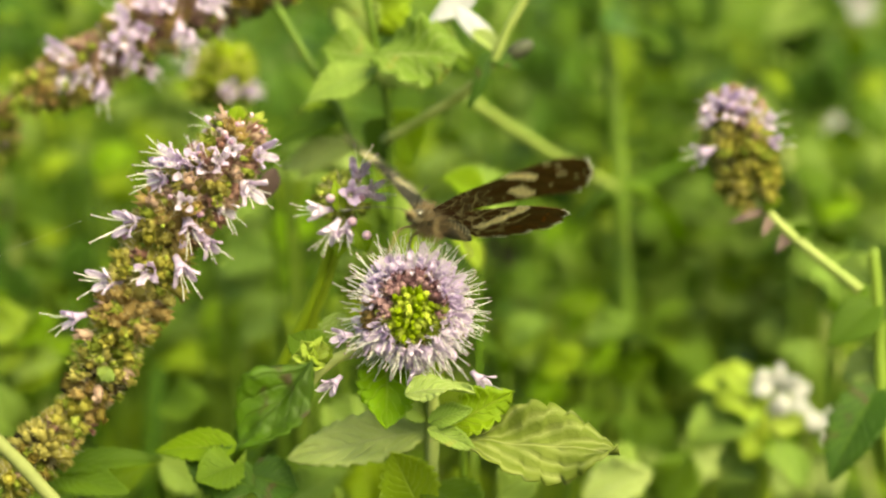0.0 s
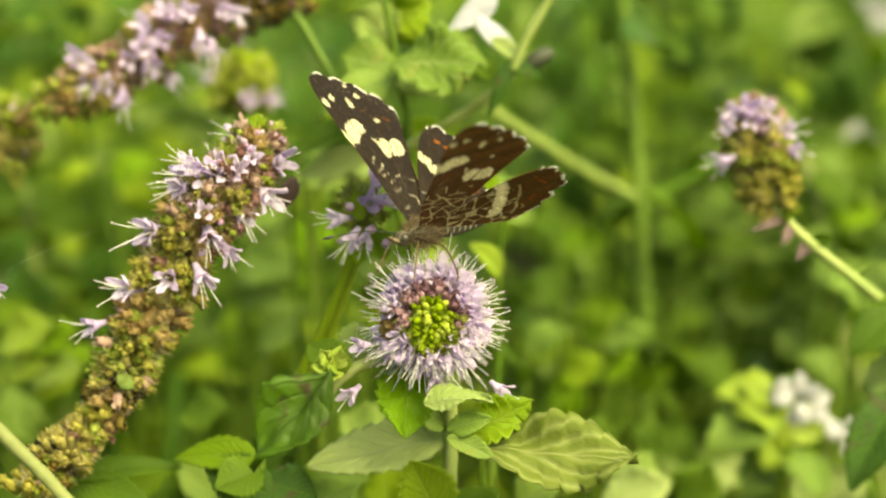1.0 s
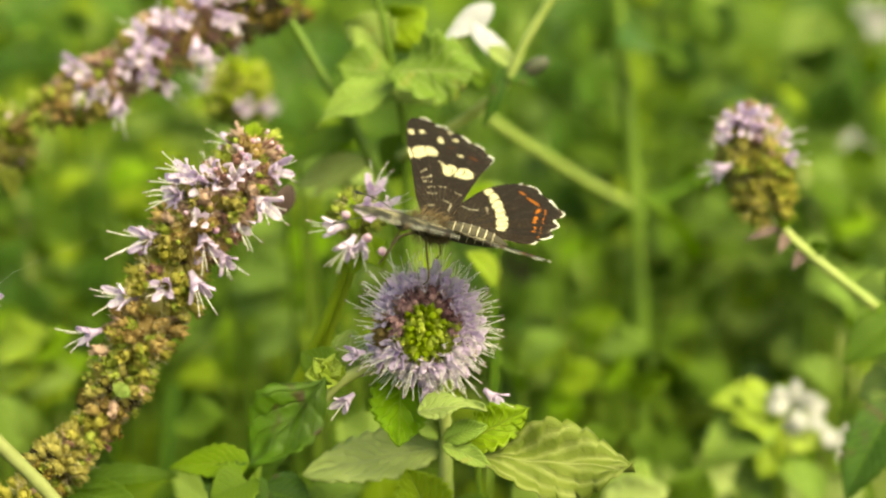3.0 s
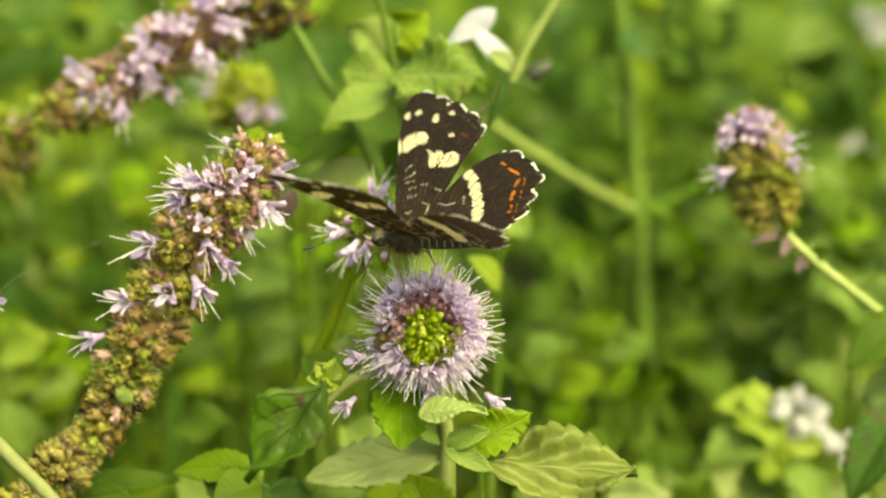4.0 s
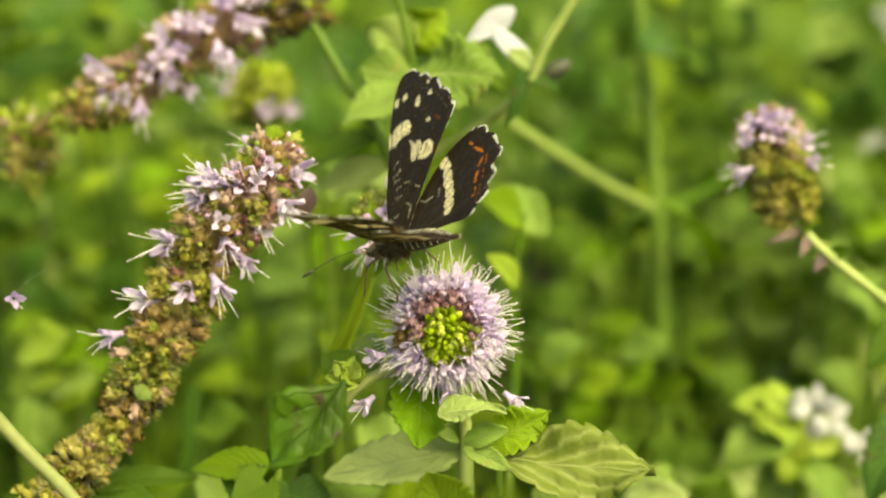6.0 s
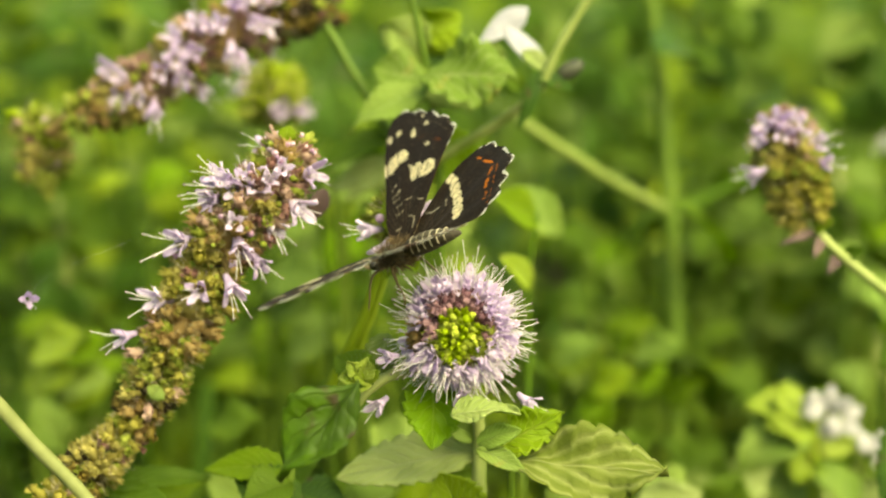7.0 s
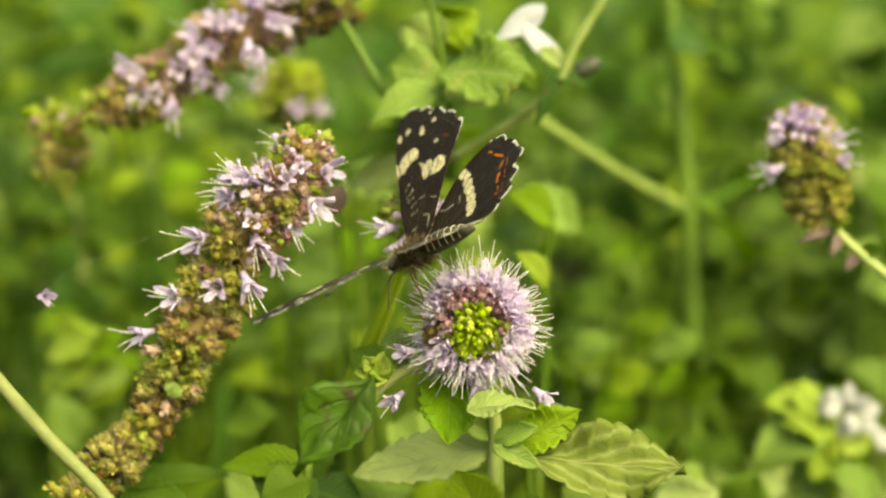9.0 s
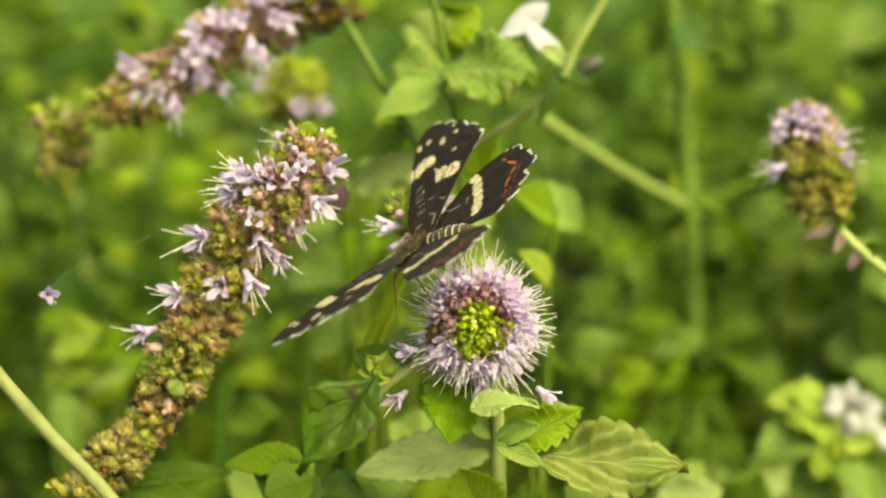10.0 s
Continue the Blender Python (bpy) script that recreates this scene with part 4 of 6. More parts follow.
plant = shoot((0.0031, 0.2071, 0.7071), "mint shoot with broad ribbed pale green leaves")
stem(plant, [(0.0031, 0.2071, 0.7071), (0.0031, 0.2090, 0.7140), (0.0030, 0.2098, 0.7190), (0.0028, 0.2097, 0.7228)], 1.0, 0.7, M_STEM_PALE)
leaf(plant, (0.0067, 0.1975, 0.7215), (0.0247, 0.1934, 0.7222), 9.0, M_LEAF_RIB, (0.1, -0.66, 0.74), 11, fold=0.12, droop=0.05, teeth=8, wave=0.16, tooth=0.09, belly=0.92, blunt=0.66, pucker=0.014, ribs=3.6, rake=1.3, lump=0.14)
leaf(plant, (0.0027, 0.2101, 0.7181), (-0.0148, 0.2070, 0.7160), 7.4, M_LEAF_GREY, (-0.1, -0.6, 0.8), 12, fold=0.2, droop=0.05, lump=0.08, pucker=0.006)
leaf(plant, (0.0050, 0.1993, 0.7223), (0.0119, 0.1985, 0.7276), 5.2, M_LEAF_YELLOW, (0.2, -0.7, 0.7), 13, wave=0.2, fold=0.15, tooth=0.15, teeth=7)
leaf(plant, (0.0027, 0.1976, 0.7237), (0.0070, 0.1962, 0.7264), 3.0, M_LEAF_PALE, (0.1, -0.7, 0.7), 14, wave=0.12)
leaf(plant, (0.0025, 0.1965, 0.7234), (0.0080, 0.1941, 0.7225), 2.6, M_LEAF_THIN, (0.1, -0.7, 0.7), 114, wave=0.12)
leaf(plant, (0.0027, 0.2095, 0.7199), (-0.0012, 0.2088, 0.7230), 3.6, M_LEAF_PALE, (-0.1, -0.7, 0.7), 15)
leaf(plant, (0.0030, 0.2073, 0.7116), (0.0094, 0.1988, 0.7109), 7.0, M_LEAF, (0.1, -0.6, 0.8), 16)
leaf(plant, (0.0020, 0.2050, 0.7088), (-0.0019, 0.2038, 0.7178), 7.2, M_LEAF_YELLOW, (0.1, -0.97, 0.2), 17, droop=-0.05, fold=0.1)

plant = shoot((-0.0208, 0.2069, 0.7057), "low mint shoot with green and yellowing leaves")
stem(plant, [(-0.0208, 0.2069, 0.7057), (-0.0210, 0.2084, 0.7112), (-0.0207, 0.2087, 0.7164)], 0.9, 0.6, M_STEM)
leaf(plant, (-0.0209, 0.2086, 0.7161), (-0.0321, 0.2100, 0.7169), 4.6, M_LEAF_YELLOW, (0.0, -0.6, 0.8), 21)
leaf(plant, (-0.0193, 0.2074, 0.7113), (-0.0275, 0.2076, 0.7160), 6.4, M_LEAF_DARK, (-0.2, -0.7, 0.6), 22)
leaf(plant, (-0.0207, 0.2077, 0.7146), (-0.0256, 0.2041, 0.7145), 6.0, M_LEAF, (-0.2, -0.7, 0.6), 23)
leaf(plant, (-0.0201, 0.2088, 0.7126), (-0.0137, 0.2084, 0.7112), 6.0, M_LEAF_DARK, (0.2, -0.7, 0.6), 24)

plant = shoot((-0.0500, 0.2070, 0.7050), "low mint shoot with narrow green leaves")
stem(plant, [(-0.0505, 0.2088, 0.7041), (-0.0483, 0.2105, 0.7104), (-0.0454, 0.2112, 0.7132)], 0.9, 0.6, M_STEM)
leaf(plant, (-0.0458, 0.2110, 0.7124), (-0.0319, 0.2117, 0.7157), 3.8, M_LEAF, (0.0, -0.5, 0.85), 31)
leaf(plant, (-0.0458, 0.2108, 0.7118), (-0.0358, 0.2068, 0.7127), 5.0, M_LEAF, (0.0, -0.6, 0.8), 32)

plant = shoot((-0.0415, 0.1864, 0.7213), "pale mint stem crossing the corner")
stem(plant, [(-0.0567, 0.1907, 0.7373), (-0.0485, 0.1883, 0.7282), (-0.0429, 0.1868, 0.7227), (-0.0377, 0.1852, 0.7170)], 0.85, 0.8, M_STEM_STRAW)

plant = shoot((-0.0022, 0.2491, 0.7327), "mint shoot with pale toothed leaves, behind the butterfly")
stem(plant, [(-0.0020, 0.2478, 0.7279), (-0.0022, 0.2479, 0.7439), (-0.0027, 0.2473, 0.7534), (-0.0044, 0.2466, 0.7624), (-0.0067, 0.2473, 0.7729)], 0.65, 0.5, M_STEM)
leaf(plant, (-0.0044, 0.2380, 0.7610), (0.0065, 0.2333, 0.7631), 8.8, M_LEAF_THIN, (0.05, -0.8, 0.6), 41, fold=0.12, wave=0.2, teeth=6, tooth=0.16, belly=0.9, blunt=0.6, ribs=6.0, rake=0.9, pucker=0.03)
leaf(plant, (-0.0037, 0.2439, 0.7599), (0.0019, 0.2390, 0.7572), 5.8, M_LEAF_THIN, (0.15, -0.85, 0.5), 42, wave=0.14, tooth=0.14)
leaf(plant, (-0.0038, 0.2506, 0.7579), (-0.0122, 0.2552, 0.7596), 6.0, M_LEAF_THIN, (-0.1, -0.7, 0.7), 40, wave=0.14, tooth=0.14, belly=0.9, blunt=0.65)
leaf(plant, (-0.0046, 0.2488, 0.7628), (-0.0097, 0.2478, 0.7669), 6.6, M_LEAF_THIN, (-0.1, -0.85, 0.5), 50, wave=0.2, tooth=0.2, teeth=6)
leaf(plant, (-0.0049, 0.2508, 0.7625), (-0.0007, 0.2492, 0.7683), 7.0, M_LEAF_YELLOW, (0.1, -0.85, 0.5), 49, wave=0.2, tooth=0.2, teeth=6)
leaf(plant, (-0.0037, 0.2396, 0.7593), (-0.0144, 0.2358, 0.7564), 6.0, M_LEAF_PALE, (-0.1, -0.5, 0.85), 43, fold=0.1, wave=0.12)
leaf(plant, (-0.0036, 0.2447, 0.7591), (-0.0112, 0.2434, 0.7618), 7.4, M_LEAF_THIN, (-0.1, -0.8, 0.6), 143, fold=0.1, wave=0.15)
leaf(plant, (-0.0044, 0.2487, 0.7624), (-0.0085, 0.2518, 0.7664), 5.0, M_LEAF_THIN, (-0.2, -0.8, 0.5), 44)
leaf(plant, (-0.0039, 0.2491, 0.7640), (-0.0008, 0.2547, 0.7658), 5.0, M_LEAF_YELLOW, (0.2, -0.8, 0.5), 45)
leaf(plant, (-0.0044, 0.2481, 0.7601), (-0.0106, 0.2563, 0.7596), 7.5, M_LEAF_THIN, (-0.1, -0.8, 0.6), 46)
leaf(plant, (-0.0024, 0.2488, 0.7511), (0.0032, 0.2537, 0.7426), 7.0, M_LEAF_YELLOW, (0.3, -0.8, 0.4), 47)
leaf(plant, (-0.0024, 0.2505, 0.7499), (-0.0059, 0.2538, 0.7425), 6.0, M_LEAF_PALE, (-0.3, -0.8, 0.4), 48)

plant = shoot((-0.0050, 0.2451, 0.7371), "slanting mint stem with dark toothed leaves")
stem(plant, [(-0.0235, 0.2561, 0.7743), (-0.0193, 0.2532, 0.7674), (-0.0129, 0.2484, 0.7573), (-0.0089, 0.2457, 0.7509), (-0.0057, 0.2450, 0.7445), (-0.0030, 0.2459, 0.7361)], 0.6, 0.75, M_STEM)
leaf(plant, (-0.0088, 0.2468, 0.7511), (-0.0202, 0.2431, 0.7488), 4.6, M_LEAF, (-0.1, -0.5, 0.85), 51, tooth=0.12)
leaf(plant, (-0.0072, 0.2456, 0.7468), (-0.0182, 0.2462, 0.7449), 5.0, M_LEAF_GREY, (-0.1, -0.7, 0.7), 52)
leaf(plant, (-0.0077, 0.2458, 0.7476), (-0.0160, 0.2438, 0.7436), 2.6, M_LEAF_GREY, (0.0, -0.6, 0.8), 53)
leaf(plant, (-0.0168, 0.2225, 0.7490), (-0.0186, 0.2214, 0.7448), 2.6, M_LEAF_BROWN, (0.3, -0.9, 0.2), 54, label="withered mauve-brown leaf")

plant = shoot((0.0370, 0.2821, 0.6941), "tall mint plant with a branching upright stem, out of focus")
stem(plant, [(0.0397, 0.2972, 0.6732), (0.0391, 0.3011, 0.6998), (0.0379, 0.3060, 0.7261), (0.0359, 0.3098, 0.7482), (0.0335, 0.3126, 0.7667)], 1.7, 1.4, M_STEM)
stem(plant, [(0.0379, 0.3059, 0.7258), (0.0270, 0.2976, 0.7332), (0.0149, 0.2898, 0.7423), (0.0101, 0.2877, 0.7461)], 1.0, 0.85, M_STEM_PALE, "branch")
stem(plant, [(0.0379, 0.3059, 0.7258), (0.0463, 0.3163, 0.7262), (0.0582, 0.3322, 0.7281)], 0.8, 0.5, M_STEM_DIM, "branch")
leaf(plant, (0.0364, 0.2867, 0.7312), (0.0511, 0.2997, 0.7220), 9, M_LEAF, (0.2, -0.3, 0.95), 61)
leaf(plant, (0.0342, 0.2836, 0.7310), (0.0256, 0.2899, 0.7236), 7, M_LEAF, (-0.2, -0.3, 0.95), 62)
leaf(plant, (0.0365, 0.2812, 0.7064), (0.0318, 0.3096, 0.7002), 7, M_LEAF, (-0.1, -0.4, 0.9), 63)
leaf(plant, (0.0368, 0.2831, 0.7058), (0.0520, 0.3179, 0.6931), 7, M_LEAF_DARK, (0.1, -0.4, 0.9), 64)
leaf(plant, (0.0333, 0.2902, 0.7562), (0.0442, 0.3088, 0.7563), 9, M_LEAF_DARK, (0.1, -0.6, 0.8), 65)


def white_flower():
    """A white lipped flower on a green stem, with a dark sepal and a mauve bud."""
    ob = thing("white_flower", (0.0111, 0.2403, 0.7586), "white lipped flower with a dark green sepal on a slanting stem", "flower")
    stem(ob, [(-0.0033, 0.2468, 0.7474), (0.0054, 0.2431, 0.7534), (0.0111, 0.2403, 0.7586), (0.0141, 0.2399, 0.7649), (0.0183, 0.2397, 0.7722), (0.0203, 0.2397, 0.7760)], 0.7, 0.6, M_STEM_PALE)
    leaf(ob, (0.0031, 0.2430, 0.7647), (0.0097, 0.2443, 0.7698), 3.5, M_WHITE, (-0.2, -0.9, 0.4), 71, name="petal", teeth=1, tooth=0.0, fold=-0.3, wave=0.1, droop=0.1, belly=1.25, blunt=0.6)
    leaf(ob, (0.0127, 0.2410, 0.7613), (0.0067, 0.2433, 0.7676), 3.1, M_WHITE, (0.3, -0.9, 0.3), 73, name="petal", teeth=1, tooth=0.0, fold=-0.3, wave=0.15, droop=0.1, belly=1.1, blunt=0.6)
    leaf(ob, (0.0130, 0.2410, 0.7613), (0.0091, 0.2414, 0.7645), 2.6, M_LEAF_GREY, (0.3, -0.8, 0.4), 77, name="sepal", teeth=2)
    leaf(ob, (0.0069, 0.2426, 0.7594), (0.0030, 0.2432, 0.7654), 4.6, M_LEAF_THIN, (0.2, -0.8, 0.5), 78, name="bract", wave=0.2)
    leaf(ob, (0.0110, 0.2400, 0.7614), (0.0096, 0.2361, 0.7545), 2.4, M_LEAF_DARK, (0.5, -0.8, 0.1), 74, name="sepal")
    leaf(ob, (0.0092, 0.2414, 0.7589), (0.0060, 0.2391, 0.7616), 3.0, M_LEAF, (0.1, -0.8, 0.5), 75, name="sepal")
    leaf(ob, (0.0107, 0.2398, 0.7607), (0.0165, 0.2405, 0.7596), 2.4, M_LEAF_DARK, (0.0, -0.7, 0.7), 76, name="sepal")
    b = Vector((0.0156, 0.2420, 0.7613)) - Vector(ob.location)
    part("bud", Shape().ball(b, 2.2 * MM, 1.4 * MM, 1.2 * MM, 8, 10, Matrix.Rotation(radians(-28), 3, "Y")), M_BUDGREY, ob, "closed mauve-grey bud")
    return ob


white_flower()

plant = shoot((0.0568, 0.2641, 0.6970), "bright yellow-green mint shoot, out of focus")
stem(plant, [(0.0576, 0.2630, 0.6849), (0.0571, 0.2639, 0.6923), (0.0566, 0.2654, 0.7022)], 1.3, 0.9, M_STEM_FRESH)
for k, (x, y, tx, ty, w, m) in enumerate(((1385, 742, 1262, 815, 9, M_LEAF_PALE), (1392, 745, 1292, 708, 8, M_LEAF_LIME), (1394, 770, 1475, 790, 8, M_LEAF_LIME), (1392, 740, 1402, 700, 7, M_LEAF_FRESH),
                                          (1392, 765, 1325, 745, 8, M_LEAF_LIME), (1392, 738, 1335, 700, 6, M_LEAF_LIME), (1394, 795, 1450, 835, 7, M_LEAF_FRESH), (1396, 840, 1320, 885, 8, M_LEAF_PALE),
                                          (1396, 830, 1480, 885, 8, M_LEAF_PALE), (1396, 790, 1370, 850, 6, M_LEAF_LIME))):
    d = 0.278 + 0.002 * (k % 4)
    leaf(plant, sight(x, y, d + 0.004), sight(tx, ty, d), w, m, (0.001 * (tx - x) + 0.3, -0.6, 0.8), 81 + k, wave=0.12, tooth=0.12, teeth=5)


def low_leaf(x, y, tx, ty, depth, width, mat):
    """A single leaf on a thin stalk in the undergrowth, from its base to its tip."""
    base, tip = sight(x, y, depth + 0.004), sight(tx, ty, depth)
    plant = shoot(base, "young mint leaf on a short stalk below the flowers", "low leaves")
    stem(plant, [base + Vector((0.002, 0.012, -0.09)), base + Vector((0.001, 0.004, -0.03)), base], 0.6, 0.4, M_STEM)
    leaf(plant, base, tip, width, mat, (0.001 * (tx - x), -0.6, 0.8), x + y, wave=0.12, tooth=0.13, teeth=6)


low_leaf(230, 900, 300, 850, 0.245, 5, M_LEAF_YELLOW)
low_leaf(390, 900, 330, 850, 0.25, 6, M_LEAF_PALE)
low_leaf(560, 930, 640, 868, 0.245, 6, M_LEAF_PALE)
low_leaf(640, 900, 560, 850, 0.25, 6, M_LEAF)
low_leaf(700, 930, 690, 850, 0.255, 7, M_LEAF_YELLOW)
low_leaf(930, 920, 1000, 860, 0.245, 6, M_LEAF_PALE)
low_leaf(880, 830, 960, 770, 0.25, 6, M_LEAF_YELLOW)
low_leaf(1080, 930, 1180, 868, 0.26, 8, M_LEAF_GREY)
low_leaf(1220, 930, 1260, 850, 0.27, 8, M_LEAF)
low_leaf(1050, 830, 1100, 770, 0.27, 7, M_LEAF)
low_leaf(860, 780, 920, 740, 0.235, 5, M_LEAF_PALE)
low_leaf(1180, 900, 1100, 850, 0.265, 8, M_LEAF_PALE)
low_leaf(440, 860, 500, 820, 0.25, 6, M_LEAF)
low_leaf(150, 920, 190, 850, 0.25, 5, M_LEAF)
low_leaf(1480, 920, 1530, 850, 0.28, 7, M_LEAF_GREY)
low_leaf(1220, 885, 1320, 838, 0.31, 9, M_LEAF_GREY)
low_leaf(1390, 895, 1480, 850, 0.31, 9, M_LEAF_GREY)
low_leaf(1120, 890, 1200, 845, 0.31, 8, M_LEAF_GREY)
low_leaf(620, 760, 690, 800, 0.245, 6, M_LEAF_PALE)
low_leaf(600, 720, 540, 680, 0.27, 6, M_LEAF)
low_leaf(980, 720, 1040, 690, 0.31, 6, M_LEAF)
low_leaf(330, 760, 400, 740, 0.28, 7, M_LEAF)
low_leaf(60, 700, 130, 660, 0.30, 8, M_LEAF_PALE)
low_leaf(470, 640, 540, 560, 0.30, 7, M_LEAF_PALE)
low_leaf(560, 600, 520, 520, 0.31, 7, M_LEAF)
low_leaf(600, 660, 560, 600, 0.29, 6, M_LEAF_YELLOW)
low_leaf(450, 560, 520, 500, 0.32, 8, M_LEAF_PALE)
low_leaf(640, 560, 600, 500, 0.29, 5, M_LEAF)
low_leaf(60, 800, 20, 720, 0.29, 7, M_LEAF_PALE)
low_leaf(100, 760, 60, 690, 0.31, 7, M_LEAF)
low_leaf(20, 640, 90, 580, 0.30, 8, M_LEAF)
low_leaf(1500, 700, 1440, 650, 0.31, 7, M_LEAF_PALE)
low_leaf(1260, 860, 1210, 820, 0.29, 5, M_LEAF)
low_leaf(1550, 560, 1490, 520, 0.30, 7, M_LEAF_PALE)
low_leaf(1000, 450, 960, 400, 0.30, 6, M_LEAF)
low_leaf(1180, 830, 1140, 780, 0.30, 5, M_LEAF)
low_leaf(1010, 560, 960, 510, 0.34, 8, M_LEAF)
low_leaf(1110, 650, 1050, 610, 0.34, 6, M_LEAF)
low_leaf(1250, 570, 1180, 530, 0.36, 8, M_LEAF_PALE)
low_leaf(1330, 610, 1400, 570, 0.36, 9, M_LEAF_PALE)
low_leaf(1210, 690, 1150, 660, 0.33, 5, M_LEAF)
low_leaf(1000, 670, 1060, 640, 0.34, 6, M_LEAF)
low_leaf(1310, 700, 1240, 660, 0.34, 8, M_LEAF)
low_leaf(980, 610, 930, 580, 0.34, 5, M_LEAF_DARK)
low_leaf(1450, 600, 1390, 640, 0.35, 8, M_LEAF_PALE)
low_leaf(1080, 500, 1020, 470, 0.35, 7, M_LEAF)
low_leaf(1500, 480, 1440, 440, 0.33, 8, M_LEAF_PALE)
low_leaf(1300, 480, 1230, 440, 0.36, 8, M_LEAF_PALE)
low_leaf(1420, 550, 1350, 510, 0.36, 8, M_LEAF_PALE)
low_leaf(10, 640, 80, 590, 0.29, 8, M_LEAF_LIME)
low_leaf(70, 640, 130, 600, 0.30, 7, M_LEAF_FRESH)
low_leaf(0, 700, 70, 650, 0.30, 8, M_LEAF_LIME)
low_leaf(60, 720, 130, 680, 0.30, 7, M_LEAF_YELLOW)
low_leaf(20, 770, 80, 730, 0.31, 7, M_LEAF_FRESH)
low_leaf(110, 690, 170, 640, 0.31, 6, M_LEAF_FRESH)
low_leaf(-10, 600, 50, 560, 0.31, 6, M_LEAF_YELLOW)
low_leaf(940, 640, 1010, 600, 0.30, 6, M_LEAF_PALE)
low_leaf(1000, 700, 1070, 655, 0.30, 6, M_LEAF_YELLOW)
low_leaf(1080, 640, 1150, 600, 0.30, 6, M_LEAF_PALE)
low_leaf(1130, 710, 1190, 670, 0.31, 6, M_LEAF_FRESH)
low_leaf(980, 740, 1030, 700, 0.30, 5, M_LEAF_FRESH)
low_leaf(1040, 590, 1100, 560, 0.31, 6, M_LEAF_YELLOW)
low_leaf(1500, 560, 1560, 520, 0.30, 6, M_LEAF_PALE)
low_leaf(1450, 520, 1510, 480, 0.31, 7, M_LEAF_PALE)
low_leaf(430, 520, 520, 470, 0.31, 9, M_LEAF_PALE)
low_leaf(520, 470, 600, 430, 0.33, 9, M_LEAF_FRESH)
low_leaf(400, 620, 480, 570, 0.33, 10, M_LEAF_YELLOW)
low_leaf(560, 330, 660, 300, 0.29, 6, M_LEAF_PALE)
low_leaf(930, 660, 1010, 620, 0.33, 8, M_LEAF_YELLOW)
low_leaf(1040, 620, 1090, 560, 0.32, 7, M_LEAF_FRESH)
low_leaf(1060, 690, 1130, 650, 0.33, 8, M_LEAF_FRESH)
low_leaf(960, 570, 1040, 540, 0.35, 9, M_LEAF_PALE)
low_leaf(1290, 560, 1420, 540, 0.36, 13, M_LEAF_PALE)
low_leaf(1480, 420, 1550, 390, 0.33, 9, M_LEAF_FRESH)
low_leaf(560, 420, 640, 400, 0.30, 6, M_LEAF_FRESH)
low_leaf(1240, 400, 1310, 360, 0.35, 9, M_LEAF_PALE)
low_leaf(1450, 470, 1520, 440, 0.34, 9, M_LEAF_FRESH)
low_leaf(1180, 540, 1250, 500, 0.36, 9, M_LEAF_PALE)
low_leaf(1330, 470, 1400, 440, 0.36, 10, M_LEAF_PALE)
low_leaf(1500, 320, 1568, 280, 0.35, 9, M_LEAF_YELLOW)
low_leaf(1030, 640, 1090, 590, 0.34, 7, M_LEAF_LIME)
low_leaf(950, 640, 1000, 615, 0.35, 6, M_LEAF_LIME)
low_leaf(1180, 680, 1250, 650, 0.35, 6, M_LEAF_YELLOW)
low_leaf(1470, 540, 1540, 500, 0.35, 9, M_LEAF_PALE)
low_leaf(1440, 345, 1530, 310, 0.35, 9, M_LEAF_PALE)
low_leaf(1490, 410, 1550, 380, 0.34, 8, M_LEAF_LIME)
low_leaf(1230, 470, 1300, 430, 0.36, 9, M_LEAF_PALE)
low_leaf(1190, 420, 1250, 380, 0.36, 8, M_LEAF_FRESH)
low_leaf(1310, 540, 1400, 510, 0.36, 9, M_LEAF_YELLOW)
low_leaf(1000, 480, 1060, 440, 0.36, 8, M_LEAF_FRESH)
low_leaf(210, 340, 280, 300, 0.33, 7, M_LEAF_FRESH)
low_leaf(440, 420, 500, 390, 0.33, 7, M_LEAF_PALE)
low_leaf(520, 560, 570, 510, 0.31, 6, M_LEAF_FRESH)
low_leaf(440, 560, 500, 520, 0.31, 6, M_LEAF_PALE)
low_leaf(545, 300, 590, 285, 0.27, 4, M_LEAF_PALE)
low_leaf(600, 300, 700, 330, 0.28, 5, M_LEAF_GREY)
low_leaf(520, 350, 640, 325, 0.28, 5, M_LEAF_PALE)
low_leaf(960, 760, 1040, 720, 0.31, 7, M_LEAF_FRESH)
low_leaf(1530, 610, 1568, 540, 0.31, 8, M_LEAF_FRESH)
low_leaf(420, 680, 470, 610, 0.32, 8, M_LEAF_YELLOW)

plant = shoot((0.0684, 0.2273, 0.7030), "mint shoot with dark green toothed leaves")
stem(plant, [(0.0687, 0.2270, 0.6981), (0.0663, 0.2306, 0.7117), (0.0656, 0.2342, 0.7253), (0.0648, 0.2366, 0.7344)], 1.0, 0.8, M_STEM)
leaf(plant, (0.0657, 0.2347, 0.7272), (0.0582, 0.2297, 0.7235), 6.0, M_LEAF, (-0.3, -0.8, 0.5), 91)
leaf(plant, (0.0658, 0.2364, 0.7295), (0.0608, 0.2420, 0.7312), 6.0, M_LEAF_PALE, (-0.1, -0.7, 0.7), 93)
leaf(plant, (0.0659, 0.2318, 0.7162), (0.0572, 0.2233, 0.7070), 7.5, M_LEAF_DARK, (-0.5, -0.8, 0.3), 92, tooth=0.1)
leaf(plant, (0.0665, 0.2334, 0.7181), (0.0611, 0.2361, 0.7164), 6.0, M_LEAF_GREY, (-0.1, -0.7, 0.7), 94)

